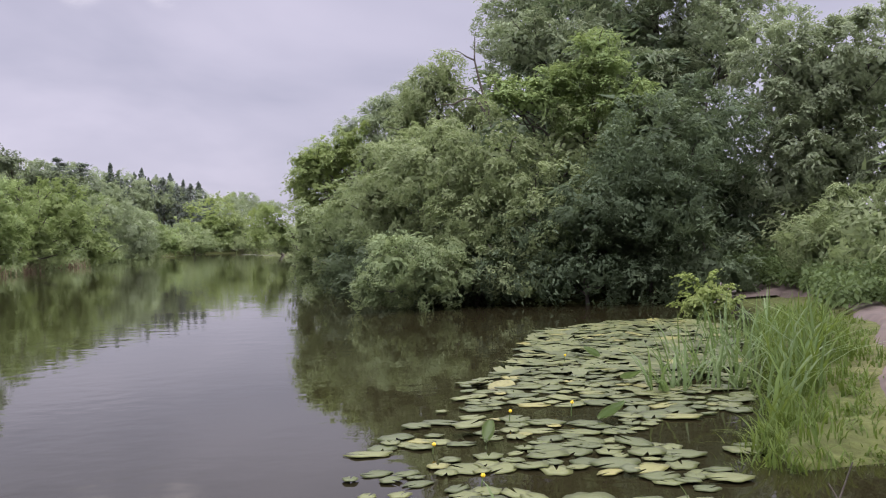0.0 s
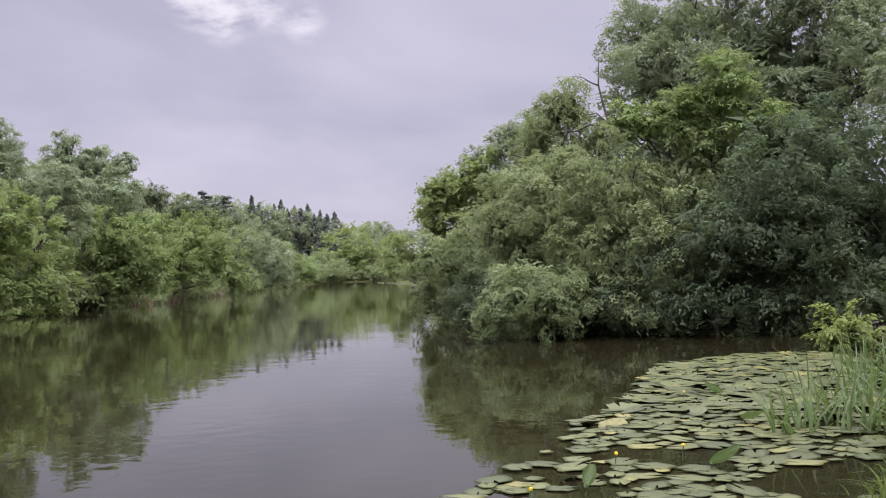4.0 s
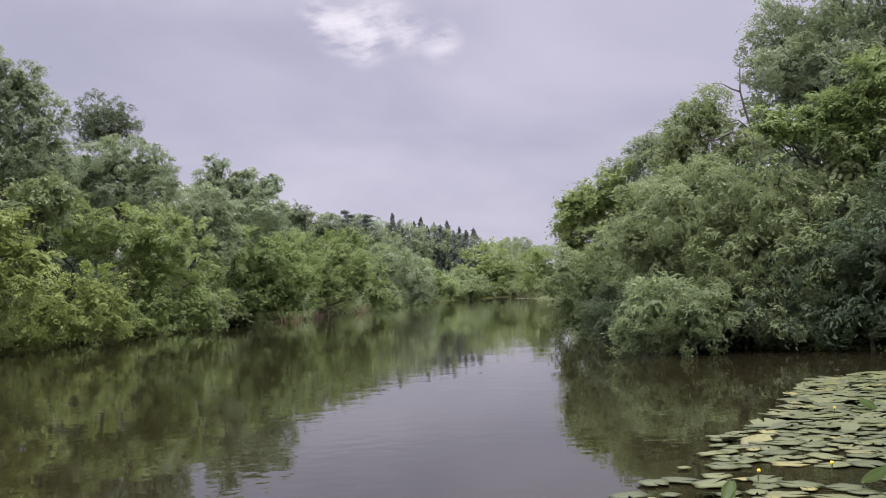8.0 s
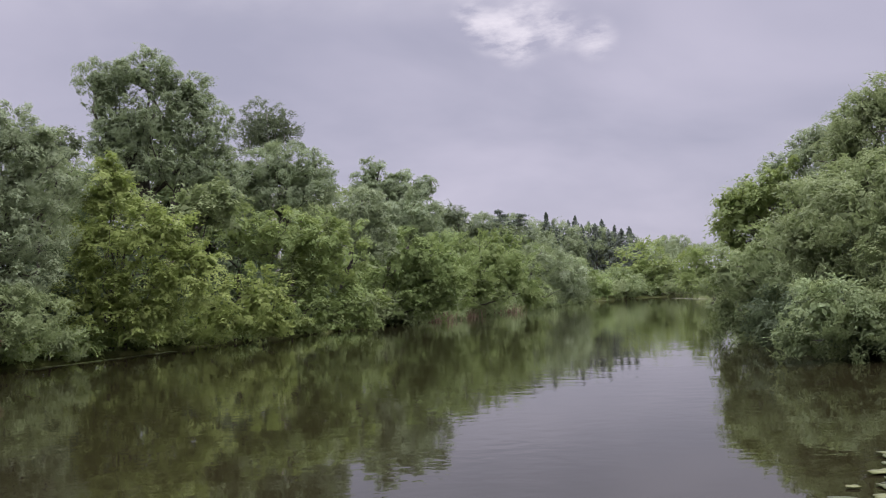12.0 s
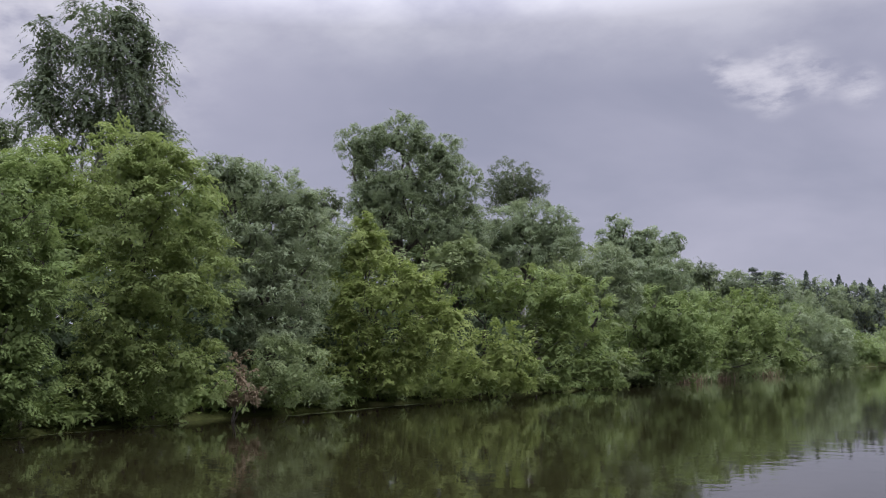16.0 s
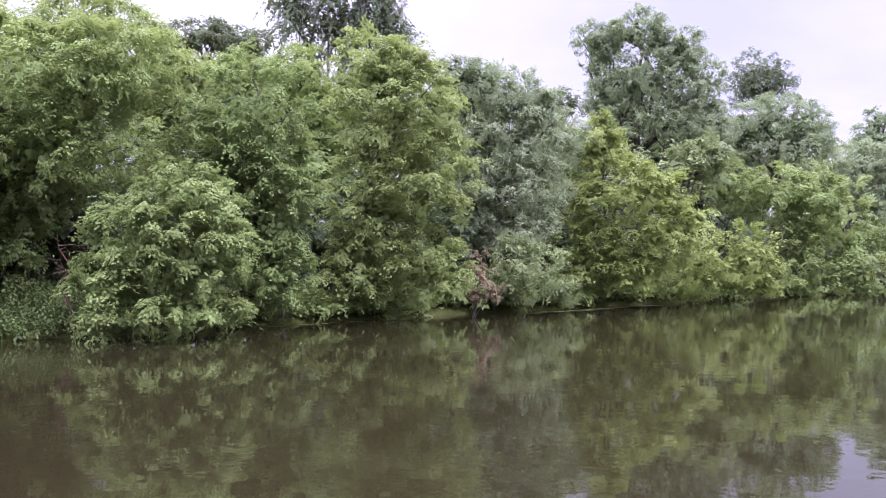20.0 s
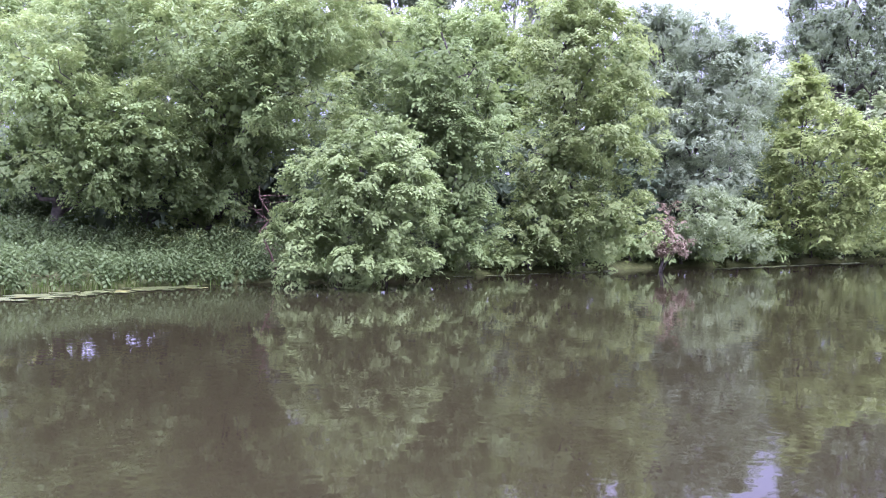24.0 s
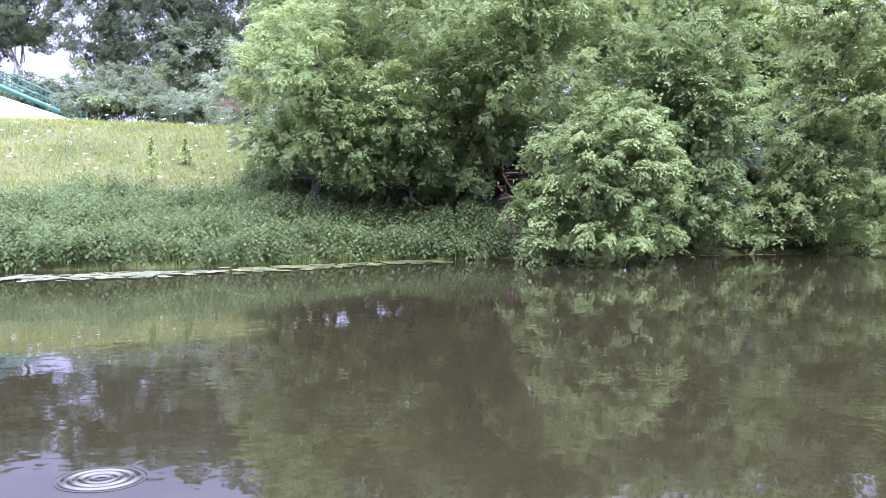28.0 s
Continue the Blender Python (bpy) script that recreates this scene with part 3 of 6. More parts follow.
def conifer(place, top, wide, tall, seed):
    """A spruce: a straight stem and drooping tiers of needle sprays."""
    rng = np.random.default_rng(seed)
    gz = height(*place)
    root = tagged(new("spruce_tree"), "dark pointed spruce on the wooded slope", "tree", "conifers on the skyline")
    root.location = (*place, gz)
    h = top - gz
    v, f = tubes([[((0, 0, -0.3), 0.25), ((0, 0, h * 0.6), 0.14), ((0, 0, h * 0.98), 0.03)]], 6)
    part("trunk", mesh_of("trunk", v, f, M_BARK, True), root)
    n = 1100
    u = rng.uniform(0, 1, n) ** 0.8
    reach = rng.uniform(0.55, 1.25, 13)
    tier = np.round(u * 11 + rng.uniform(-0.25, 0.25, n)) / 11
    ang = rng.uniform(0, 2 * np.pi, n)
    r = wide * (0.04 + 1.1 * tier) * reach[(tier * 11).astype(int).clip(0, 12)] * (0.75 + 0.35 * np.sin(ang * 5 + tier * 37)) * rng.uniform(0.15, 1.0, n) ** 0.6
    c = np.stack([r * np.cos(ang), r * np.sin(ang), h - u * tall - 0.3 * r], 1)
    out = np.stack([np.cos(ang), np.sin(ang), -0.5 + 0 * ang], 1)
    nn = out * 0.4 + [0, 0, 0.8] + 0.4 * rng.normal(size=(n, 3))
    v, f = leaves(c, nn, out + 0.4 * rng.normal(size=(n, 3)), rng.uniform(0.5, 0.9, n), rng.uniform(0.22, 0.4, n))
    part("crown", mesh_of("crown", v, f, M_CONIFER), root)
    return root


def pine(place, top, seed):
    """An old pine: a bare stem with a few flat, level plates of needles near its top."""
    rng = np.random.default_rng(seed)
    gz = height(*place)
    root = tagged(new("pine_tree"), "dark pine with level plates of needles on the skyline", "tree", "conifers on the skyline")
    root.location = (*place, gz)
    h = top - gz
    part("trunk", mesh_of("trunk", *tubes([[((0, 0, -0.3), 0.28), ((0, 0, h * 0.7), 0.16), ((0.1, 0, h * 0.98), 0.05)]], 6), M_BARK, True), root)
    vs, fs = [], []
    for k in range(7):
        z, r = h - 0.3 - 0.85 * k, 0.7 + 0.28 * k + rng.uniform(-0.2, 0.3)
        a = rng.uniform(0, 6.28)
        c = np.array([0.55 * r * math.cos(a), 0.55 * r * math.sin(a), z])
        part("limb", mesh_of("limb", *tubes([[((0, 0, z - 0.3), 0.06), (tuple(c), 0.02)]], 5), M_BARK, True), root)
        n = 260
        q = rng.normal(size=(n, 3)) * [0.55 * r, 0.55 * r, 0.16]
        v, f = leaves(c + q, rng.normal(size=(n, 3)) * 0.4 + [0, 0, 1], rng.normal(size=(n, 3)) * [1, 1, 0.4], rng.uniform(0.4, 0.8, n), rng.uniform(0.15, 0.3, n))
        fs.append(f + sum(len(w) for w in vs))
        vs.append(v)
    part("crown", mesh_of("crown", np.concatenate(vs), np.concatenate(fs), M_CONIFER), root)
    return root


# ---- trees: crowns by lobes ----
tree("maple_tree", (-31.84, 6.72), [(-26.46, 8.14, 7.1, 2.08, 1.6), (-27.04, 6.02, 6.67, 2.56, 1.76), (-27.68, 1.32, 5.2, 1.6, 1.92), (-27.58, 2.55, 3.18, 1.36, 1.04), (-27.39, 3.97, 4.13, 1.6, 1.44), (-26.85, 6.61, 4.98, 1.76, 1.44), (-26.56, 7.64, 6.89, 2.08, 1.44), (-30.88, 3.54, 5.21, 2.35, 1.44), (-30.87, 6.47, 5.11, 2.57, 1.47), (-30.27, 8.75, 5.3, 2.39, 1.47), (-28.32, 4.42, 3.37, 1.66, 1.33), (-29.06, 5.88, 2.52, 1.46, 1.03), (-28.01, 3.12, 2.38, 0.98, 0.65), (-28.79, 7.02, 3.8, 1.37, 1.37), (-28.87, 4.49, 7.74, 2.2, 1.52), (-28.46, 8.44, 8.55, 2.06, 1.2)], "maple", M_MAPLE, "broad ash-leaved maple with bright leaves over a dark hollow", "tree", scale=0.87, dense=1.0, trunk_r=0.16, seed=11, group="trees along the far bank")
tree("willow_bush", (-29.30, 5.97), [(-28.91, 6.06, 0.81, 1.12, 0.72), (-29.18, 4.72, 0.8, 0.95, 0.65), (-28.67, 7.07, 0.48, 0.77, 0.55), (-30.45, 6.03, 1.84, 1.08, 0.63)], "maple", M_MAPLE, "dark low bush in the hollow under the maple", "bush", scale=0.91, dense=1.0, trunk_r=0.05, seed=12, group="trees along the far bank")
tree("maple_tree", (-31.03, 1.96), [(-31.05, 1.78, 5.52, 1.63, 2.17), (-31.1, 0.9, 3.22, 1.08, 1.08), (-30.96, 2.83, 6.95, 1.99, 1.63), (-31.01, 2.31, 3.59, 1.44, 1.44)], "maple", M_OLIVE, "olive-green maple at the edge of the meadow", "tree", scale=0.94, dense=1.0, trunk_r=0.16, seed=13, group="trees along the far bank")
tree("overhanging_bush", (-27.46, 9.50), [(-23.53, 8.46, 2.42, 1.6, 1.24), (-23.28, 9.12, 3.49, 1.24, 0.87), (-23.85, 7.59, 1.26, 1.24, 0.95), (-23.1, 9.53, 2.06, 1.31, 1.31), (-23.32, 9.02, 0.69, 1.6, 0.61), (-23.82, 7.66, 0.53, 1.02, 0.44)], "maple", M_OLIVE, "pale olive maple bush hanging down to the water", "bush", scale=0.83, dense=1.7, trunk_r=0.08, seed=14, group="trees along the far bank")
tree("maple_tree", (-27.99, 13.17), [(-26.3, 12.42, 6.1, 1.94, 2.03), (-26.14, 12.73, 3.59, 1.6, 1.86), (-26.72, 11.51, 4.75, 1.6, 1.69), (-26.06, 12.89, 1.57, 1.27, 1.18)], "maple", M_OLIVE, "tall olive maple leaning over the bank", "tree", scale=0.90, dense=1.3, trunk_r=0.15, seed=15, group="trees along the far bank")
tree("maple_tree", (-29.15, 18.62), [(-27.1, 17.99, 6.97, 2.27, 1.89), (-26.56, 18.76, 4.55, 1.99, 1.89), (-27.6, 17.24, 3.62, 1.61, 1.89), (-26.49, 18.86, 1.76, 1.61, 1.42), (-27.78, 16.95, 1.18, 1.42, 1.04), (-27.42, 17.51, 8.28, 1.8, 1.42)], "maple", M_MAPLE, "dense bright maple with leaves down to the water", "tree", scale=0.97, dense=1.0, trunk_r=0.16, seed=16, group="trees along the far bank")
tree("maple_tree", (-35.51, 18.64), [(-35.29, 19.1, 9.82, 1.4, 1.05), (-35.91, 17.93, 9.07, 1.63, 1.17), (-36.57, 16.55, 9.47, 1.4, 0.93), (-34.96, 19.7, 7.74, 1.4, 1.4), (-34.84, 19.9, 5.67, 1.28, 1.4)], "maple", M_YELLOW, "light green maple behind the bank trees", "tree", scale=1.25, dense=1.0, trunk_r=0.14, seed=17, group="trees along the far bank")
tree("grey_willow", (-31.08, 26.87), [(-30.4, 24.48, 9.07, 1.25, 1.02), (-31.11, 23.59, 9.42, 0.91, 0.77), (-29.52, 25.53, 8.6, 1.14, 0.95), (-28.75, 26.38, 8.01, 0.95, 0.86), (-29.33, 25.74, 6.75, 1.68, 1.34), (-29.49, 25.56, 5.15, 1.93, 1.7), (-30.41, 24.48, 6.99, 1.25, 1.34), (-30.7, 24.11, 5.16, 1.14, 1.36), (-30.46, 28.95, 7.11, 1.1, 1.47), (-29.55, 25.49, 3.1, 1.59, 1.36), (-30.71, 24.11, 3.12, 1.02, 1.14)], "willow", M_GREY, "rounded grey-green willow on the far bank", "tree", scale=1.23, dense=1.2, trunk_r=0.16, seed=18, group="trees along the far bank")
tree("willow_bush", (-30.06, 24.13), [(-27.91, 24.41, 1.7, 1.62, 1.29), (-28.55, 23.67, 0.96, 0.97, 0.82), (-27.05, 25.35, 0.94, 0.82, 0.65)], "willow", M_WILLOW, "low grey willow bush at the water edge", "bush", scale=1.19, dense=1.0, trunk_r=0.05, seed=19, group="trees along the far bank")
tree("maple_tree", (-31.19, 31.97), [(-29.14, 30.33, 6.9, 1.03, 0.98), (-29.3, 30.17, 7.77, 0.49, 0.61), (-28.72, 30.72, 4.79, 2.32, 1.59), (-27.67, 31.66, 2.94, 1.96, 1.59), (-29.81, 29.68, 2.38, 1.59, 1.71), (-28.59, 30.84, 1.39, 1.71, 1.22), (-29.95, 29.54, 5.07, 0.93, 0.88), (-27.45, 31.85, 5.0, 0.98, 0.83), (-26.55, 32.6, 3.76, 0.98, 0.83)], "maple", M_YELLOW, "yellow-green maple with a pointed top shoot", "tree", scale=1.29, dense=1.0, trunk_r=0.13, seed=20, group="trees along the far bank")
tree("overhanging_bush", (-32.01, 37.88), [(-27.25, 37.09, 2.07, 1.74, 1.66), (-28.7, 36.0, 1.57, 1.61, 1.47), (-26.65, 37.52, 1.02, 0.94, 0.94)], "maple", M_YELLOW, "yellowish bush drooping onto the river", "bush", scale=1.36, dense=1.0, trunk_r=0.06, seed=21, group="trees along the far bank")
tree("maple_tree", (-32.79, 43.95), [(-30.08, 43.66, 5.38, 2.62, 1.7), (-27.92, 45.06, 4.71, 2.32, 2.01), (-28.96, 44.41, 2.36, 2.62, 2.01), (-26.81, 45.72, 1.44, 1.7, 1.39), (-32.22, 42.12, 6.06, 1.54, 1.39)], "maple", M_MAPLE, "wide green maple above the far bank", "tree", scale=1.49, dense=1.0, trunk_r=0.16, seed=22, group="trees along the far bank")
tree("crack_willow", (-36.54, 41.18), [(-36.18, 40.09, 14.5, 1.64, 1.32), (-37.82, 38.56, 14.14, 1.13, 1.01), (-34.44, 41.59, 13.61, 1.32, 1.2), (-37.04, 39.3, 12.1, 1.57, 1.51), (-35.4, 40.78, 11.71, 1.89, 1.73), (-33.58, 42.28, 11.63, 1.42, 1.51), (-37.52, 38.85, 10.82, 1.26, 1.26), (-36.38, 39.91, 9.51, 1.89, 1.42), (-34.35, 41.66, 9.43, 1.89, 1.57), (-33.02, 42.72, 9.06, 1.1, 1.42)], "willow", M_GREY, "tall crack willow rising over the bank trees", "tree", scale=1.3, dense=1.2, trunk_r=0.3, seed=23, group="trees along the far bank")
tree("white_willow", (-33.57, 49.75), [(-33.6, 48.47, 10.13, 2.13, 1.58), (-31.96, 49.56, 9.8, 1.65, 1.44), (-34.72, 47.68, 9.15, 1.55, 1.55), (-32.97, 48.9, 8.28, 2.61, 1.37)], "willow", M_GREY, "round dark willow behind the bank trees", "tree", scale=1.45, dense=1.3, trunk_r=0.2, seed=24, group="trees along the far bank")
tree("birch_tree", (-37.82, 54.11), [(-37.52, 53.05, 14.23, 1.59, 1.21), (-38.3, 52.5, 13.32, 1.21, 1.29), (-36.48, 53.77, 13.4, 1.06, 1.29), (-37.42, 53.13, 12.51, 1.7, 1.14)], "willow", M_BIRCH, "small brownish birch above the willows", "tree", scale=1.3, dense=0.75, trunk_r=0.15, seed=25, group="trees along the far bank", barkmat=M_BIRCHBARK)
tree("white_willow", (-35.41, 67.22), [(-37.15, 66.3, 11.35, 1.46, 1.68), (-34.93, 67.48, 10.16, 1.68, 1.59), (-36.18, 66.83, 9.18, 2.43, 1.77), (-33.36, 68.27, 10.47, 0.89, 0.89), (-31.86, 63.29, 7.81, 2.07, 1.65), (-33.33, 62.54, 7.05, 2.48, 1.65)], "willow", M_GREY, "willow with several rounded domes", "tree", scale=1.86, dense=1.5, trunk_r=0.2, seed=26, group="trees along the far bank")
tree("white_willow", (-33.48, 54.64), [(-31.34, 54.65, 7.46, 1.83, 1.54), (-30.83, 54.94, 5.52, 1.47, 1.47)], "willow", M_GREY, "grey-topped round willow among maples", "tree", scale=1.65, dense=1.5, trunk_r=0.15, seed=27, group="trees along the far bank")
tree("maple_tree", (-34.19, 60.41), [(-31.8, 60.15, 4.78, 2.3, 2.3), (-28.99, 61.55, 4.28, 2.57, 2.46), (-30.84, 60.65, 1.99, 2.57, 1.98), (-29.1, 61.5, 1.54, 1.98, 1.39)], "maple", M_OLIVE, "green maple with low boughs up the river", "tree", scale=1.73, dense=1.0, trunk_r=0.16, seed=28, group="trees along the far bank")
tree("maple_tree", (-36.71, 79.38), [(-32.57, 79.63, 5.26, 2.76, 2.4), (-30.85, 80.32, 3.22, 2.6, 2.4), (-33.6, 79.21, 2.58, 2.76, 2.1), (-29.56, 80.8, 1.7, 1.5, 1.4)], "maple", M_OLIVE, "rounded maple by the reddish bank", "tree", scale=2.01, dense=1.0, trunk_r=0.16, seed=29, group="trees along the far bank")
tree("white_willow", (-39.41, 101.64), [(-35.8, 101.93, 5.0, 2.64, 2.83), (-33.6, 102.68, 3.38, 2.64, 2.64), (-32.83, 102.93, 1.83, 1.89, 1.38)], "willow", M_GREY, "grey willow at the narrowing of the river", "tree", scale=2.31, dense=1.0, trunk_r=0.2, seed=30, group="trees along the far bank")
tree("maple_tree", (-43.36, 103.26), [(-46.66, 101.86, 11.02, 2.09, 1.57), (-43.46, 103.26, 9.45, 2.48, 1.7), (-39.96, 104.67, 8.12, 2.61, 1.83)], "maple", M_BIRCH, "dull green tree in the second row", "tree", scale=2.36, dense=1.0, trunk_r=0.2, seed=31, group="trees along the far bank")
tree("birch_tree", (-39.54, 23.46), [(-38.67, 23.14, 17.58, 1.57, 1.31), (-37.77, 24.57, 16.86, 0.92, 1.31), (-39.79, 21.17, 16.21, 1.05, 1.1), (-38.66, 23.16, 15.15, 2.23, 1.57), (-39.9, 20.97, 13.94, 1.0, 1.31), (-39.35, 21.97, 12.95, 2.1, 1.31), (-37.76, 24.58, 14.69, 1.05, 1.57), (-37.54, 24.91, 12.68, 1.31, 1.05), (-38.38, 23.61, 11.7, 2.1, 1.05)], "birch", M_BIRCH, "tall weeping birch with open crown", "tree", scale=1.35, dense=1.4, trunk_r=0.24, seed=32, group="trees along the far bank", barkmat=M_BIRCHBARK)
tree("maple_tree", (-58.90, 25.22), [(-58.07, 26.87, 16.21, 2.05, 1.04), (-59.08, 24.58, 16.52, 2.24, 1.12), (-58.61, 26.17, 15.91, 2.98, 1.3), (-59.84, 23.25, 15.93, 1.86, 0.93)], "maple", M_BIRCH, "dark trees standing back from the river", "tree", scale=1.70, dense=1.0, trunk_r=0.18, seed=33, group="trees along the far bank")
tree("maple_tree", (-45.38, 42.34), [(-44.94, 42.81, 11.75, 1.63, 1.37), (-45.82, 41.88, 11.03, 1.44, 1.44)], "maple", M_BIRCH, "dull olive tree between the willows", "tree", scale=1.70, dense=1.0, trunk_r=0.15, seed=34, group="trees along the far bank")
tree("maple_tree", (-35.74, 13.38), [(-35.77, 13.31, 7.25, 1.55, 1.55), (-35.46, 14.11, 9.02, 1.33, 1.11), (-35.88, 12.99, 7.25, 1.55, 1.77), (-35.84, 13.11, 5.29, 1.55, 1.55)], "maple", M_MAPLE, "leafy tree filling the second row", "tree", scale=1.60, dense=1.0, trunk_r=0.14, seed=35, group="trees along the far bank")
tree("maple_tree", (-33.96, 36.60), [(-36.21, 34.58, 6.87, 1.46, 1.75), (-36.84, 33.91, 4.25, 1.75, 1.75), (-30.84, 39.4, 6.99, 1.31, 1.31), (-31.96, 38.5, 6.46, 1.46, 1.31)], "maple", M_WILLOW, "leafy tree behind the pointed maple", "tree", scale=1.80, dense=1.0, trunk_r=0.14, seed=36, group="trees along the far bank")
tree("white_willow", (-36.61, 29.53), [(-36.61, 29.53, 9.67, 1.64, 1.37), (-35.19, 31.2, 8.54, 1.64, 1.51), (-37.46, 28.45, 9.72, 1.37, 1.37), (-34.36, 32.1, 7.19, 1.37, 1.64), (-35.92, 30.36, 6.38, 1.92, 1.92)], "willow", M_WILLOW, "dull green willow behind the rounded willow", "tree", scale=1.60, dense=1.0, trunk_r=0.15, seed=131, group="trees along the far bank")
# added bush closing the hollow, its leaf colour darkened for shade
tree("willow_bush", (-31.94, 8.80), [(-31.94, 8.8, 2.53, 1.15, 1.15), (-32.28, 7.52, 1.95, 1.15, 0.77), (-31.72, 9.53, 1.2, 0.96, 1.15), (-32.14, 8.07, 3.67, 1.15, 0.96), (-31.85, 8.79, 3.18, 1.06, 0.96), (-32.16, 7.65, 2.22, 1.15, 0.96), (-31.7, 9.31, 2.04, 0.96, 1.15)], "maple", M_SHADE_LEAF, "dark bush deep in the hollow under the maple", "bush", scale=1.30, dense=1.0, trunk_r=0.06, seed=132, group="trees along the far bank")
tree("maple_tree", (-42.50, 7.82), [(-42.5, 7.82, 10.92, 2.76, 2.0), (-42.7, 6.66, 8.98, 2.76, 2.4), (-42.26, 9.0, 8.66, 2.76, 2.4)], "maple", M_MAPLE, "bright maple crowding behind the bank trees", "tree", scale=1.60, dense=1.0, trunk_r=0.15, seed=126, group="trees along the far bank")
tree("maple_tree", (-41.43, 12.18), [(-41.43, 12.18, 10.88, 2.76, 1.75), (-41.78, 10.96, 8.89, 2.76, 2.1), (-41.04, 13.41, 8.52, 2.76, 2.1)], "maple", M_MAPLE, "bright maple crowding behind the bank trees", "tree", scale=1.60, dense=1.0, trunk_r=0.15, seed=127, group="trees along the far bank")
tree("maple_tree", (-43.08, 3.72), [(-43.08, 3.72, 10.54, 2.76, 2.0), (-43.16, 2.65, 8.66, 2.76, 2.4), (-42.96, 4.82, 8.39, 2.76, 2.4)], "maple", M_MAPLE, "bright maple crowding behind the bank trees", "tree", scale=1.60, dense=1.0, trunk_r=0.15, seed=128, group="trees along the far bank")
tree("brown_shrub", (-26.72, 20.95), [(-26.22, 20.95, 1.52, 0.47, 0.88), (-25.98, 21.24, 0.84, 0.43, 0.39), (-26.35, 20.79, 0.75, 0.35, 0.39)], "maple", M_DRY, "withered reddish-brown shrub between the bank trees", "shrub", scale=0.95, dense=0.6, trunk_r=0.04, seed=130, group="trees along the far bank")
tree("maple_tree", (-37.39, 23.31), [(-37.39, 23.31, 9.29, 1.92, 1.41), (-37.87, 22.53, 7.74, 1.92, 1.83), (-36.88, 24.1, 7.26, 1.92, 1.83), (-37.38, 23.33, 5.47, 2.11, 1.97)], "maple", M_OLIVE, "olive maple crowding behind the bank trees", "tree", scale=1.60, dense=1.0, trunk_r=0.15, seed=121, group="trees along the far bank")
tree("maple_tree", (-35.46, 26.12), [(-35.46, 26.12, 9.08, 1.79, 1.28), (-35.99, 25.4, 7.52, 1.79, 1.67), (-34.93, 26.83, 7.01, 1.79, 1.67), (-35.47, 26.11, 5.21, 1.97, 1.79)], "maple", M_OLIVE, "olive maple crowding behind the bank trees", "tree", scale=1.60, dense=1.0, trunk_r=0.15, seed=122, group="trees along the far bank")
tree("maple_tree", (-38.99, 20.56), [(-38.99, 20.56, 9.54, 2.05, 1.15), (-39.42, 19.73, 8.0, 2.05, 1.5), (-38.51, 21.42, 7.54, 2.05, 1.5), (-38.96, 20.6, 5.78, 2.26, 1.61)], "maple", M_OLIVE, "olive maple crowding behind the bank trees", "tree", scale=1.60, dense=1.0, trunk_r=0.15, seed=123, group="trees along the far bank")
tree("maple_tree", (-40.33, 17.80), [(-40.33, 17.8, 9.71, 2.05, 1.15), (-40.68, 17.0, 8.2, 2.05, 1.5), (-39.93, 18.68, 7.77, 2.05, 1.5), (-40.3, 17.87, 6.03, 2.26, 1.61)], "maple", M_OLIVE, "olive maple crowding behind the bank trees", "tree", scale=1.60, dense=1.0, trunk_r=0.15, seed=124, group="trees along the far bank")
tree("maple_tree", (-41.43, 15.10), [(-41.43, 15.1, 9.74, 2.05, 1.15), (-41.71, 14.32, 8.26, 2.05, 1.5), (-41.1, 15.97, 7.86, 2.05, 1.5), (-41.4, 15.19, 6.15, 2.26, 1.61)], "maple", M_OLIVE, "olive maple crowding behind the bank trees", "tree", scale=1.60, dense=1.0, trunk_r=0.15, seed=125, group="trees along the far bank")
tree("white_willow", (-41.45, 46.14), [(-41.45, 46.16, 10.94, 3.25, 3.25), (-42.68, 45.04, 9.72, 2.28, 2.28), (-40.22, 47.23, 9.43, 2.28, 2.28)], "willow", M_WILLOW, "dull green willow closing the second row", "tree", scale=2.30, dense=1.0, trunk_r=0.16, seed=37, group="trees along the far bank")
tree("white_willow", (-40.11, 49.90), [(-40.1, 49.92, 9.5, 2.98, 2.8), (-41.34, 48.9, 8.46, 2.09, 1.96), (-38.88, 50.87, 8.15, 2.09, 1.96)], "willow", M_BIRCH, "dull green willow closing the second row", "tree", scale=2.30, dense=1.0, trunk_r=0.16, seed=38, group="trees along the far bank")
tree("white_willow", (-42.11, 58.41), [(-42.11, 58.43, 9.43, 3.36, 2.73), (-43.61, 57.33, 8.41, 2.35, 1.91), (-40.62, 59.47, 8.08, 2.35, 1.91)], "willow", M_WILLOW, "dull green willow closing the second row", "tree", scale=2.30, dense=1.0, trunk_r=0.16, seed=39, group="trees along the far bank")
tree("white_willow", (-44.47, 68.88), [(-44.46, 68.91, 9.72, 3.58, 2.87), (-46.17, 67.78, 8.65, 2.51, 2.01), (-42.78, 69.96, 8.26, 2.51, 2.01)], "willow", M_WILLOW, "dull green willow closing the second row", "tree", scale=2.30, dense=1.0, trunk_r=0.16, seed=40, group="trees along the far bank")
tree("white_willow", (-45.75, 79.80), [(-45.74, 79.83, 9.77, 4.02, 2.95), (-47.77, 78.63, 8.69, 2.81, 2.06), (-43.74, 80.93, 8.24, 2.81, 2.06)], "willow", M_WILLOW, "dull green willow closing the second row", "tree", scale=2.30, dense=1.0, trunk_r=0.16, seed=41, group="trees along the far bank")
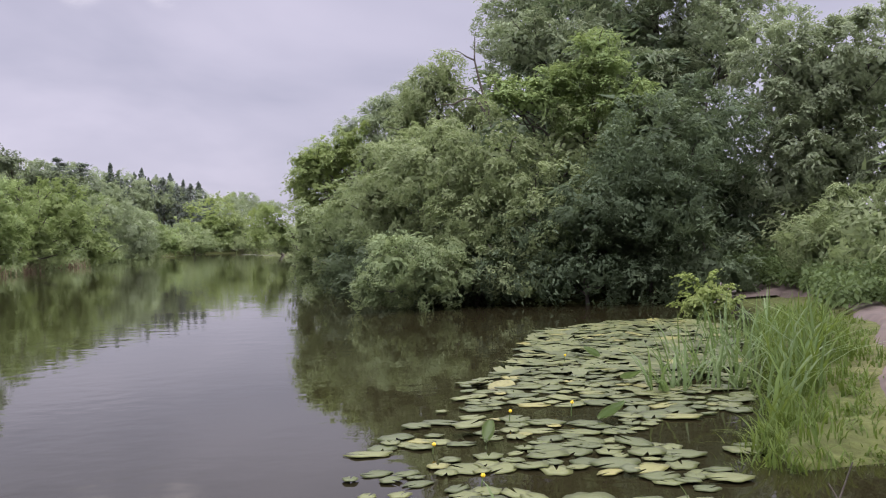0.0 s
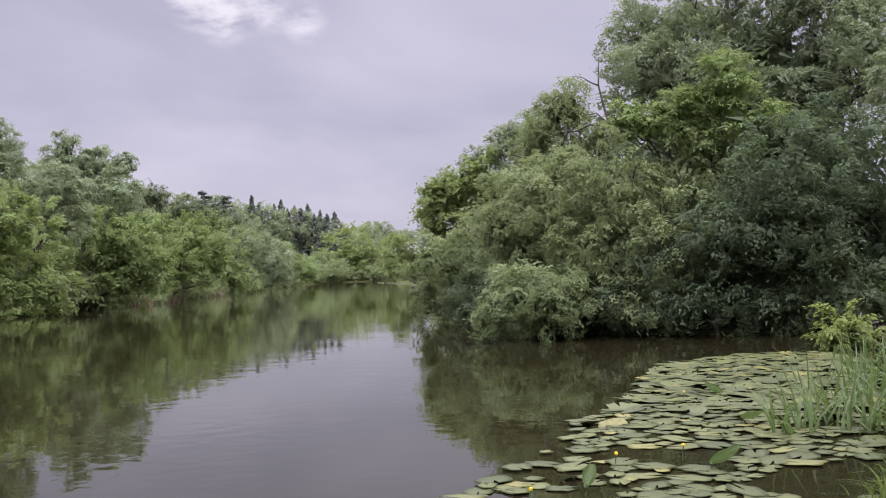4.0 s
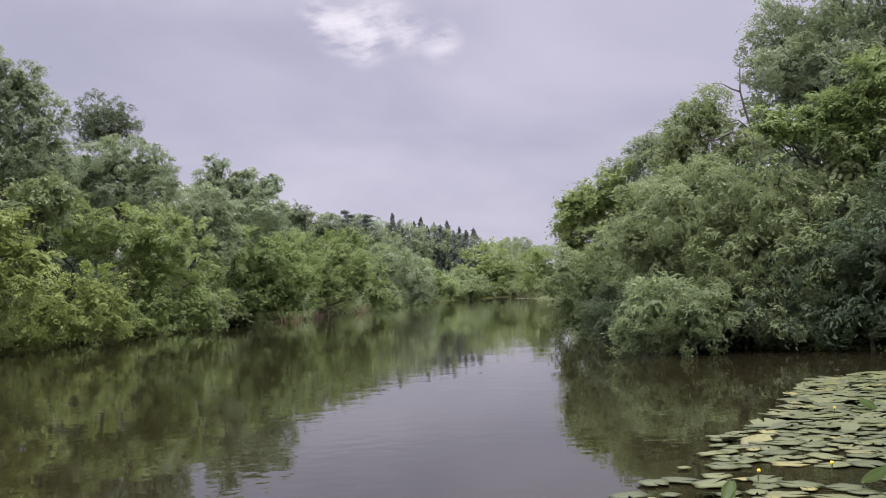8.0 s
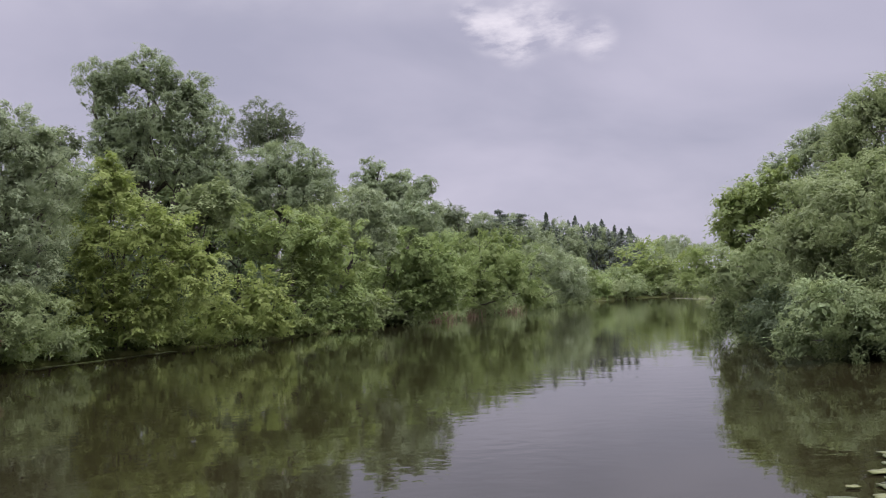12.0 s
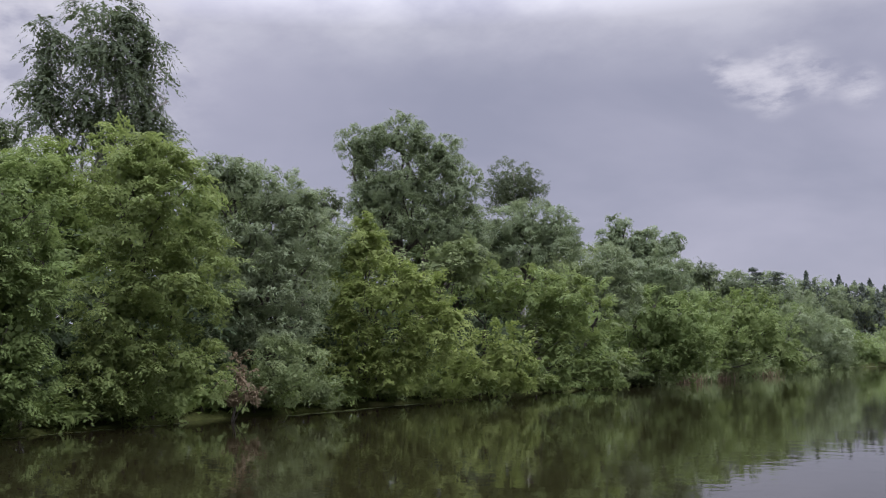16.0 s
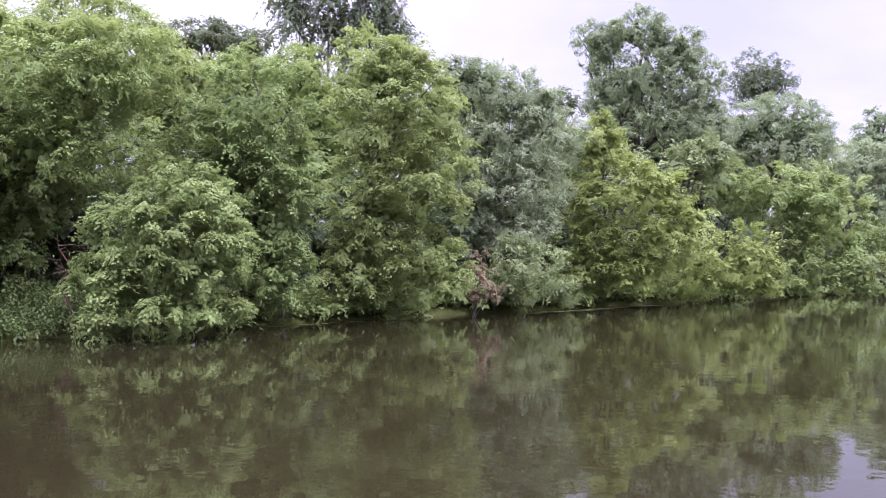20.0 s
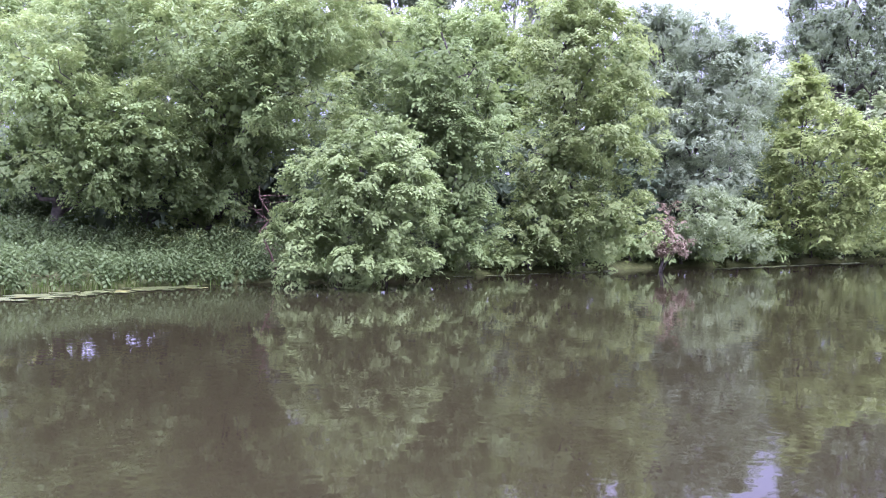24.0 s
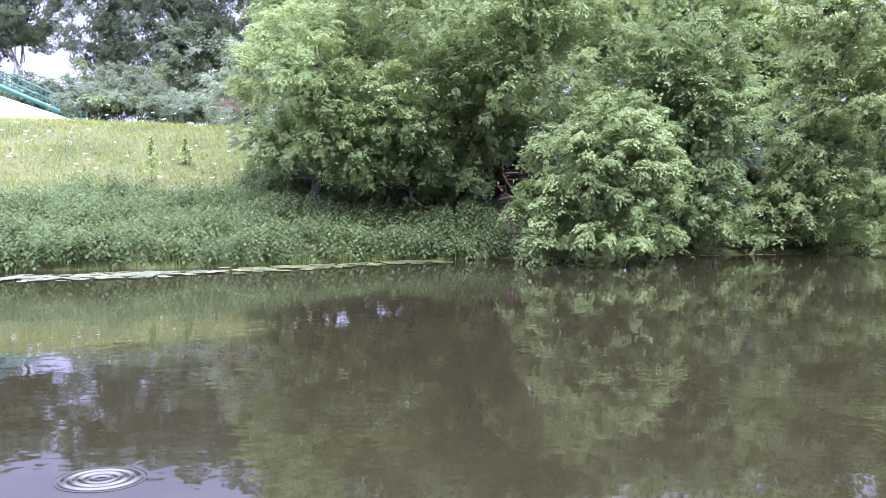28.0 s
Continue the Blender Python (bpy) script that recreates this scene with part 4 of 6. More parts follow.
tree("white_willow", (-47.59, 92.44), [(-47.58, 92.47, 9.47, 3.94, 2.73), (-49.65, 91.38, 8.47, 2.76, 1.91), (-45.55, 93.48, 8.03, 2.76, 1.91)], "willow", M_BIRCH, "dull green willow closing the second row", "tree", scale=2.30, dense=1.0, trunk_r=0.16, seed=42, group="trees along the far bank")
tree("white_willow", (-49.76, 106.96), [(-49.74, 106.99, 9.3, 3.78, 2.75), (-51.8, 106.01, 8.3, 2.65, 1.92), (-47.75, 107.89, 7.84, 2.65, 1.92)], "willow", M_WILLOW, "dull green willow closing the second row", "tree", scale=2.30, dense=1.0, trunk_r=0.16, seed=43, group="trees along the far bank")
tree("far_tree", (-42.71, 121.13), [(-39.66, 121.66, 3.68, 3.73, 3.13), (-41.83, 120.93, 2.69, 2.61, 1.88), (-37.75, 122.26, 2.64, 2.61, 1.88)], "willow", M_WILLOW, "rounded green tree at the bend of the river", "tree", scale=3.00, dense=1.0, trunk_r=0.2, seed=44, group="woods up the river")
tree("far_tree", (-46.28, 143.17), [(-42.51, 143.8, 2.51, 2.97, 2.45), (-44.25, 143.28, 1.73, 2.08, 1.47), (-40.98, 144.24, 1.7, 2.08, 1.47)], "maple", M_OLIVE, "rounded green tree at the bend of the river", "tree", scale=3.00, dense=1.0, trunk_r=0.2, seed=45, group="woods up the river")
tree("far_tree", (-46.31, 171.81), [(-46.21, 171.84, 2.96, 4.15, 3.11), (-48.65, 171.17, 1.99, 2.9, 1.87), (-44.06, 172.41, 1.93, 2.9, 1.87)], "willow", M_WILLOW, "rounded green tree at the bend of the river", "tree", scale=3.00, dense=1.0, trunk_r=0.2, seed=46, group="woods up the river")
tree("far_tree", (-42.73, 176.85), [(-42.63, 176.88, 3.3, 4.03, 3.39), (-45.01, 176.29, 2.23, 2.82, 2.04), (-40.54, 177.37, 2.18, 2.82, 2.04)], "maple", M_OLIVE, "rounded green tree at the bend of the river", "tree", scale=3.00, dense=1.0, trunk_r=0.2, seed=47, group="woods up the river")
tree("far_tree", (-39.02, 179.75), [(-38.94, 179.77, 3.64, 3.22, 3.22), (-40.85, 179.35, 2.62, 2.25, 1.93), (-37.28, 180.12, 2.6, 2.25, 1.93)], "willow", M_WILLOW, "rounded green tree at the bend of the river", "tree", scale=3.00, dense=1.0, trunk_r=0.2, seed=48, group="woods up the river")
tree("far_tree", (-48.12, 136.73), [(-48.03, 136.78, 5.78, 4.22, 3.38), (-50.46, 135.9, 4.71, 2.96, 2.03), (-45.88, 137.51, 4.66, 2.96, 2.03)], "willow", M_WILLOW, "rounded green tree at the bend of the river", "tree", scale=3.00, dense=1.0, trunk_r=0.2, seed=49, group="woods up the river")
tree("far_tree", (-47.34, 121.03), [(-47.26, 121.08, 7.46, 3.79, 3.03), (-49.4, 120.22, 6.5, 2.65, 1.82), (-45.35, 121.8, 6.46, 2.65, 1.82)], "maple", M_OLIVE, "rounded green tree at the bend of the river", "tree", scale=3.00, dense=1.0, trunk_r=0.2, seed=50, group="woods up the river")
tree("far_tree", (-21.51, 126.72), [(-24.47, 125.57, 3.16, 2.09, 2.83), (-23.52, 125.75, 1.99, 1.46, 1.56)], "maple", M_MAPLE, "green bush on the point of the near bank", "tree", scale=2.80, dense=1.0, trunk_r=0.15, seed=51, group="woods up the river")
tree("far_tree", (-14.78, 104.11), [(-18.71, 103.25, 3.56, 1.83, 2.45), (-17.88, 103.4, 2.55, 1.28, 1.35)], "maple", M_OLIVE, "green bush on the point of the near bank", "tree", scale=2.80, dense=1.0, trunk_r=0.15, seed=52, group="woods up the river")
tree("far_tree", (-16.25, 110.92), [(-19.42, 110.23, 1.72, 1.7, 1.57), (-18.64, 110.37, 1.06, 1.19, 0.86)], "willow", M_WILLOW, "green bush on the point of the near bank", "tree", scale=2.80, dense=1.0, trunk_r=0.15, seed=53, group="woods up the river")
# haze over these far woods is put into their pale grey leaf
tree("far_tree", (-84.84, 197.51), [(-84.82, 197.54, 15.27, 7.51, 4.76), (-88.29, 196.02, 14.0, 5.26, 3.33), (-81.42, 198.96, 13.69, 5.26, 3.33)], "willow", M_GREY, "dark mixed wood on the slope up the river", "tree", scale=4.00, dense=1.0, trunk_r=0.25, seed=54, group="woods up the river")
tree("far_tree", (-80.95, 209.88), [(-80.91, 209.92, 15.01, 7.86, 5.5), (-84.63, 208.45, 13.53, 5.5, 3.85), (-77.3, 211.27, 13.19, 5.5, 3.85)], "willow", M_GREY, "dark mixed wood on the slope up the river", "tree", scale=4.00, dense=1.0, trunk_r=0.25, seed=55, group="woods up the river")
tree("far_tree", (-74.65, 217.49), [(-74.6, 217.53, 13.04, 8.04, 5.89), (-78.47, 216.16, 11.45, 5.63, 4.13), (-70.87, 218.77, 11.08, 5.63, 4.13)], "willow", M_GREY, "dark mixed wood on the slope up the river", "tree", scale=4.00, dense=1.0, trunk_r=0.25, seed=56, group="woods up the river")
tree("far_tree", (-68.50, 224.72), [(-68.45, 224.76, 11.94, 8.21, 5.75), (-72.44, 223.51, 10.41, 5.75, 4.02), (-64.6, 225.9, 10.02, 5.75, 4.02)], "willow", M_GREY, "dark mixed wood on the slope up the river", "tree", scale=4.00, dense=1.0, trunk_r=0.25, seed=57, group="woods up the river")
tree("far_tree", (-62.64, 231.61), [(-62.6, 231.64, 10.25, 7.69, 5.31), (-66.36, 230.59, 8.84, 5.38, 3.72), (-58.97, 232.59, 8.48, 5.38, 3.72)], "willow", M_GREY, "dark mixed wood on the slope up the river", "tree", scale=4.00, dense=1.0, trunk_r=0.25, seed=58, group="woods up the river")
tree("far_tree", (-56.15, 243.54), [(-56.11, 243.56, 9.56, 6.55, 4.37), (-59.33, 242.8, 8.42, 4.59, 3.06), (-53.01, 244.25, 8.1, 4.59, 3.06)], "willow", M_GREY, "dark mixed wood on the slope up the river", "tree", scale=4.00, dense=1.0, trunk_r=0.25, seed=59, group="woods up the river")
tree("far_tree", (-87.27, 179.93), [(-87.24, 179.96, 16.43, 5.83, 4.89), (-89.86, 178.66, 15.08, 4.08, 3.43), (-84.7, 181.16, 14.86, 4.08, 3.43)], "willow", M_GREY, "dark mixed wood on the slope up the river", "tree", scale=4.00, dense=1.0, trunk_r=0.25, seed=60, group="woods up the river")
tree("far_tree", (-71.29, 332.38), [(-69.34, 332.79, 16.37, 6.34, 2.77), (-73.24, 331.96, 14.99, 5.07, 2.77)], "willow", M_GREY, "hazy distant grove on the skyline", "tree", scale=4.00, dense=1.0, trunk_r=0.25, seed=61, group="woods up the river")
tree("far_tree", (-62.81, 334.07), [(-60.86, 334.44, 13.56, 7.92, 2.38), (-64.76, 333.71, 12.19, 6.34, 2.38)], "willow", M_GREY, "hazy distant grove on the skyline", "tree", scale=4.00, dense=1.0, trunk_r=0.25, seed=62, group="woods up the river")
conifer((-73.9, 215.5), 20.5, 4.03, 9.0, seed=52)
conifer((-74.7, 222.6), 18.8, 4.81, 12.0, seed=53)
conifer((-75.2, 229.8), 18.5, 5.58, 11.0, seed=54)
conifer((-71.0, 222.8), 18.8, 6.35, 10.0, seed=55)
conifer((-71.4, 230.0), 20.3, 4.03, 9.0, seed=56)
conifer((-67.7, 222.7), 17.6, 4.81, 12.0, seed=57)
conifer((-68.1, 229.9), 18.7, 5.58, 11.0, seed=58)
conifer((-64.4, 222.7), 17.5, 6.35, 10.0, seed=59)
conifer((-64.7, 229.8), 18.9, 4.03, 9.0, seed=60)
conifer((-61.2, 222.5), 15.9, 4.81, 12.0, seed=61)
conifer((-61.6, 229.6), 17.2, 5.58, 11.0, seed=62)
conifer((-58.0, 222.3), 15.8, 6.35, 10.0, seed=63)
conifer((-58.0, 229.6), 16.7, 4.03, 9.0, seed=64)
conifer((-54.6, 222.2), 13.1, 4.81, 12.0, seed=65)
conifer((-54.9, 229.3), 12.6, 5.58, 11.0, seed=66)
conifer((-71.7, 216.2), 16.9, 6.35, 10.0, seed=67)
conifer((-70.4, 224.0), 17.4, 4.03, 9.0, seed=68)
conifer((-66.4, 232.5), 16.1, 4.81, 12.0, seed=69)
conifer((-59.7, 226.0), 14.7, 5.58, 11.0, seed=70)
for place, top, seed in (((-70.0, 176.5), 18.3, 71), ((-66.7, 177.7), 17.3, 72), ((-67.9, 177.3), 15.8, 73)):
    pine(place, top, seed)
tree("willow_bush", (0.27, 25.22), [(-1.7, 22.73, 1.05, 0.81, 0.81), (-2.24, 22.7, 0.4, 0.51, 0.43), (-0.77, 22.76, 0.75, 0.81, 0.68)], "willow", M_WILLOW, "low willow bush dipping its twigs in the water", "bush", scale=0.89, dense=1.1, trunk_r=0.06, seed=80, group="trees on the near bank")
tree("willow_bush", (-2.46, 33.65), [(-4.38, 31.32, 1.61, 0.97, 1.21), (-5.1, 31.22, 0.9, 0.47, 0.89), (-3.6, 31.41, 2.51, 1.03, 0.93), (-4.6, 31.29, 0.5, 0.84, 0.65), (-4.9, 30.34, 2.09, 0.58, 0.72), (-2.88, 30.58, 1.47, 0.9, 0.99), (-3.46, 30.52, 0.41, 0.81, 0.72)], "willow", M_WILLOW, "willow bush at the end of the thicket", "bush", scale=1.09, dense=1.0, trunk_r=0.07, seed=81, group="trees on the near bank")
tree("grey_willow", (1.31, 28.51), [(-0.71, 25.56, 3.35, 1.44, 1.21), (-1.55, 26.54, 2.03, 1.26, 1.1), (0.94, 25.03, 3.69, 1.34, 1.19), (0.42, 24.55, 2.08, 1.46, 1.24), (2.23, 23.92, 2.15, 1.36, 1.36), (-2.39, 26.49, 2.69, 0.79, 0.71), (2.89, 25.35, 3.94, 1.29, 1.21), (-0.63, 26.68, 4.26, 1.18, 0.66), (-1.89, 27.64, 3.67, 1.06, 0.9), (0.03, 23.68, 0.89, 1.26, 0.84), (1.39, 23.62, 0.64, 1.12, 0.7), (-1.35, 23.66, 0.81, 0.84, 0.77)], "willow", M_WILLOW, "large spreading grey-green willow over the river", "tree", scale=0.98, dense=1.0, trunk_r=0.2, seed=82, group="trees on the near bank")
tree("crack_willow", (6.41, 29.80), [(1.83, 30.48, 8.47, 1.23, 1.23), (3.53, 30.31, 9.32, 1.72, 1.53), (2.23, 30.45, 7.37, 0.9, 0.69), (6.09, 29.87, 10.13, 2.17, 1.53), (7.82, 29.45, 8.72, 1.63, 1.26), (8.77, 29.17, 9.62, 1.81, 1.44), (7.28, 29.59, 6.72, 1.44, 1.08), (4.68, 30.14, 7.82, 1.53, 1.17), (6.01, 29.89, 7.7, 1.53, 1.26), (3.16, 28.47, 7.37, 1.32, 1.22), (8.1, 27.44, 7.32, 1.52, 1.35), (1.87, 28.6, 7.39, 1.01, 0.93), (5.89, 28.01, 5.98, 1.35, 1.01), (4.38, 28.3, 6.28, 1.18, 1.01)], "willow", M_GREY, "tall grey-green willow with a forked trunk", "tree", scale=1.07, dense=0.95, trunk_r=0.28, seed=83, group="trees on the near bank")
tree("maple_tree", (3.77, 28.26), [(3.65, 25.38, 6.57, 0.68, 0.68), (2.76, 25.5, 5.61, 0.91, 0.68), (4.29, 25.27, 5.34, 0.91, 0.83), (1.73, 25.6, 5.31, 0.83, 0.53), (1.15, 25.64, 5.57, 0.45, 0.61), (3.29, 25.43, 4.68, 1.06, 0.76)], "maple", M_OLIVE, "bright maple standing among the willows", "tree", scale=0.86, dense=1.0, trunk_r=0.12, seed=84, group="trees on the near bank")
# part of this thicket's shade sits in its darkened leaf colour
tree("grey_willow", (5.60, 26.91), [(4.59, 23.03, 3.53, 1.54, 1.47), (4.47, 25.61, 1.35, 1.47, 1.08), (6.57, 25.64, 1.87, 1.57, 1.42), (6.2, 23.98, 4.1, 1.4, 1.33), (5.94, 26.32, 0.36, 1.44, 0.64), (4.47, 26.62, 0.32, 1.2, 0.72), (3.3, 22.77, 2.22, 1.1, 0.89), (4.81, 22.47, 2.02, 1.03, 0.82), (1.75, 23.47, 1.6, 0.98, 0.7)], "willow", M_SHADE_LEAF, "dark willow thicket beside the landing", "tree", scale=0.97, dense=1.0, trunk_r=0.16, seed=85, group="trees on the near bank")
tree("grey_willow", (10.19, 26.46), [(8.67, 24.89, 5.71, 1.49, 1.57), (9.65, 24.52, 3.73, 1.73, 1.65), (10.67, 24.08, 5.65, 1.57, 1.73), (8.47, 24.97, 2.77, 1.42, 1.42), (11.77, 23.55, 3.57, 1.73, 2.52)], "willow", M_GREY, "soft grey-green willow above the path", "tree", scale=0.98, dense=1.5, trunk_r=0.18, seed=86, group="trees on the near bank")
tree("willow_bush", (8.70, 20.57), [(8.32, 19.65, 1.68, 1.09, 0.9), (7.4, 20.03, 1.35, 0.9, 0.58), (9.08, 19.3, 1.3, 1.03, 1.03)], "willow", M_WILLOW, "leafy bush along the path", "bush", scale=0.86, dense=1.0, trunk_r=0.07, seed=87, group="trees on the near bank")
tree("maple_tree", (-5.42, 55.39), [(-7.56, 49.15, 4.61, 0.93, 1.16), (-6.18, 49.34, 5.29, 1.31, 1.16), (-4.26, 49.53, 6.09, 1.31, 1.02), (-2.83, 49.62, 5.59, 1.46, 1.16), (-6.99, 49.23, 3.13, 1.31, 1.16), (-4.94, 49.47, 3.63, 1.75, 1.46), (-5.55, 45.38, 5.62, 1.34, 1.07), (-6.43, 45.27, 4.85, 1.21, 1.21), (-4.73, 45.47, 6.18, 1.07, 0.96), (-6.89, 45.21, 5.46, 0.7, 0.64)], "maple", M_MAPLE, "fresh green maple further along the near bank", "tree", scale=1.4, dense=1.0, trunk_r=0.16, seed=88, group="trees on the near bank")
tree("white_willow", (-4.08, 49.40), [(-4.93, 46.45, 6.97, 0.93, 0.71), (-3.4, 46.58, 7.78, 0.99, 0.82), (-1.87, 46.66, 8.47, 1.1, 0.93), (-6.34, 46.29, 5.92, 0.71, 0.55), (-2.62, 46.63, 6.73, 1.64, 1.23), (-4.29, 46.51, 5.98, 1.37, 0.96)], "willow", M_GREY, "stepped grey willow crowns on the near bank", "tree", scale=1.3, dense=1.0, trunk_r=0.2, seed=89, group="trees on the near bank")
tree("grey_willow", (-0.37, 37.56), [(-0.32, 36.68, 7.91, 0.91, 0.82), (-1.11, 36.67, 7.03, 1.12, 0.86), (0.14, 36.68, 6.21, 1.29, 1.08), (-1.68, 36.66, 6.08, 1.08, 0.97), (1.32, 36.65, 6.46, 0.86, 0.82)], "willow", M_WILLOW, "willow with a bare dead branch", "tree", scale=1.1, dense=1.0, trunk_r=0.16, seed=90, group="trees on the near bank")
# same shade-dark leaf colour at the foot of the thicket
tree("willow_bush", (4.07, 23.90), [(4.29, 26.45, 0.34, 1.03, 0.76), (5.49, 26.22, 0.2, 0.72, 0.67), (3.23, 26.62, 0.13, 0.87, 0.6), (5.04, 26.31, 0.86, 0.95, 0.72)], "willow", M_SHADE_LEAF, "shaded willow bush beside the bare landing", "bush", scale=0.98, dense=1.0, trunk_r=0.06, seed=91, group="trees on the near bank")
tree("green_shrub", (6.03, 20.96), [(4.66, 18.83, 0.44, 0.52, 0.37), (4.39, 18.9, 0.18, 0.33, 0.26), (5.02, 18.73, 0.24, 0.33, 0.29), (4.65, 18.83, 0.12, 0.47, 0.19)], "maple", M_YELLOW, "small bright shrub at the edge of the landing", "shrub", scale=0.70, dense=1.3, trunk_r=0.03, seed=92, group="trees on the near bank")
tree("birch_tree", (-86.40, -17.69), [(-86.37, -17.85, 16.46, 3.59, 3.08), (-86.14, -18.97, 18.83, 2.87, 2.15), (-86.61, -16.65, 18.49, 2.87, 2.15), (-86.48, -17.3, 14.57, 2.87, 1.54)], "willow", M_BIRCH, "tall grey-green birch in the wood behind the meadow", "tree", scale=2.20, dense=1.25, trunk_r=0.2, seed=93, group="woods behind the meadow", barkmat=M_BIRCHBARK)
tree("birch_tree", (-83.53, -10.28), [(-83.52, -10.44, 15.39, 3.43, 4.4), (-83.37, -11.59, 18.95, 2.74, 3.08), (-83.66, -9.2, 18.32, 2.74, 3.08), (-83.59, -9.87, 12.56, 2.74, 2.2)], "willow", M_BIRCH, "tall grey-green birch in the wood behind the meadow", "tree", scale=2.20, dense=1.25, trunk_r=0.2, seed=94, group="woods behind the meadow", barkmat=M_BIRCHBARK)
tree("birch_tree", (-79.94, -5.66), [(-79.94, -5.81, 13.23, 3.03, 5.13), (-79.86, -6.87, 17.49, 2.42, 3.59), (-80.01, -4.67, 16.67, 2.42, 3.59), (-79.97, -5.28, 9.87, 2.42, 2.56)], "willow", M_BIRCH, "tall grey-green birch in the wood behind the meadow", "tree", scale=2.20, dense=1.25, trunk_r=0.2, seed=95, group="woods behind the meadow", barkmat=M_BIRCHBARK)
tree("birch_tree", (-86.10, -2.32), [(-86.1, -2.49, 16.64, 3.51, 4.51), (-86.06, -3.77, 20.41, 2.81, 3.16), (-86.12, -1.16, 19.71, 2.81, 3.16), (-86.11, -1.86, 13.67, 2.81, 2.25)], "willow", M_BIRCH, "tall grey-green birch in the wood behind the meadow", "tree", scale=2.20, dense=1.25, trunk_r=0.2, seed=96, group="woods behind the meadow", barkmat=M_BIRCHBARK)
tree("birch_tree", (-80.08, 2.25), [(-80.09, 2.06, 16.25, 3.73, 4.19), (-80.12, 0.66, 19.79, 2.98, 2.94), (-80.03, 3.5, 19.13, 2.98, 2.94), (-80.06, 2.77, 13.45, 2.98, 2.1)], "willow", M_BIRCH, "tall grey-green birch in the wood behind the meadow", "tree", scale=2.20, dense=1.25, trunk_r=0.2, seed=97, group="woods behind the meadow", barkmat=M_BIRCHBARK)
tree("birch_tree", (-87.32, -22.65), [(-87.28, -22.84, 14.56, 4.19, 5.77), (-86.96, -24.03, 18.96, 3.36, 4.04), (-87.62, -21.48, 18.22, 3.36, 4.04), (-87.42, -22.26, 11.05, 3.36, 2.88)], "willow", M_BIRCH, "tall grey-green birch in the wood behind the meadow", "tree", scale=2.20, dense=1.25, trunk_r=0.2, seed=98, group="woods behind the meadow", barkmat=M_BIRCHBARK)
tree("birch_tree", (-76.07, -2.97), [(-76.07, -3.11, 10.25, 2.66, 2.66), (-76.03, -4.07, 12.48, 2.12, 1.86), (-76.1, -2.1, 12.06, 2.12, 1.86), (-76.09, -2.62, 8.49, 2.12, 1.33)], "maple", M_BIRCH, "tall grey-green birch in the wood behind the meadow", "tree", scale=2.40, dense=1.25, trunk_r=0.2, seed=99, group="woods behind the meadow", barkmat=M_BIRCHBARK)
tree("wood_bush", (-77.87, -6.61), [(-77.81, -7.35, 9.45, 2.73, 1.82), (-77.93, -5.87, 9.17, 1.91, 1.45)], "willow", M_WILLOW, "undergrowth of the wood behind the meadow", "bush", scale=2.20, dense=1.0, trunk_r=0.06, seed=100, group="woods behind the meadow")
tree("wood_bush", (-76.07, -3.19), [(-76.04, -3.93, 9.8, 2.66, 1.99), (-76.1, -2.45, 9.51, 1.86, 1.59)], "willow", M_WILLOW, "undergrowth of the wood behind the meadow", "bush", scale=2.20, dense=1.0, trunk_r=0.06, seed=101, group="woods behind the meadow")
tree("wood_bush", (-81.44, -10.95), [(-81.36, -11.51, 10.13, 2.15, 1.91), (-81.51, -10.39, 9.83, 1.5, 1.53)], "willow", M_WILLOW, "undergrowth of the wood behind the meadow", "bush", scale=2.20, dense=1.0, trunk_r=0.06, seed=102, group="woods behind the meadow")
tree("wood_bush", (-88.35, -18.15), [(-88.22, -18.79, 9.7, 2.62, 1.57), (-88.48, -17.51, 9.38, 1.83, 1.26)], "willow", M_WILLOW, "undergrowth of the wood behind the meadow", "bush", scale=2.20, dense=1.0, trunk_r=0.06, seed=103, group="woods behind the meadow")
tree("wood_bush", (-79.17, -12.68), [(-79.08, -13.27, 8.13, 2.33, 1.21), (-79.26, -12.08, 7.83, 1.63, 0.97)], "willow", M_WILLOW, "undergrowth of the wood behind the meadow", "bush", scale=2.20, dense=1.0, trunk_r=0.06, seed=104, group="woods behind the meadow")
tree("wood_bush", (-72.02, -4.22), [(-71.98, -4.92, 7.5, 2.52, 1.01), (-72.06, -3.53, 7.22, 1.76, 0.81)], "willow", M_WILLOW, "undergrowth of the wood behind the meadow", "bush", scale=2.20, dense=1.0, trunk_r=0.06, seed=105, group="woods behind the meadow")
tree("wood_bush", (-70.11, -1.45), [(-70.1, -2.14, 7.34, 2.45, 1.06), (-70.12, -0.76, 7.06, 1.71, 0.85)], "willow", M_WILLOW, "undergrowth of the wood behind the meadow", "bush", scale=2.20, dense=1.0, trunk_r=0.06, seed=106, group="woods behind the meadow")
tree("wood_bush", (-66.11, 0.69), [(-66.12, 0.14, 7.01, 1.92, 1.08), (-66.1, 1.24, 6.73, 1.35, 0.86)], "willow", M_WILLOW, "undergrowth of the wood behind the meadow", "bush", scale=2.20, dense=1.0, trunk_r=0.06, seed=107, group="woods behind the meadow")
tree("grey_willow", (-48.11, 0.19), [(-48.12, 0.28, 8.29, 1.12, 1.4), (-48.12, -0.79, 6.38, 1.4, 1.12), (-48.1, 1.07, 6.7, 1.4, 1.4)], "willow", M_GREY, "silvery willow behind the meadow crest", "tree", scale=1.40, dense=1.0, trunk_r=0.12, seed=108, group="woods behind the meadow")
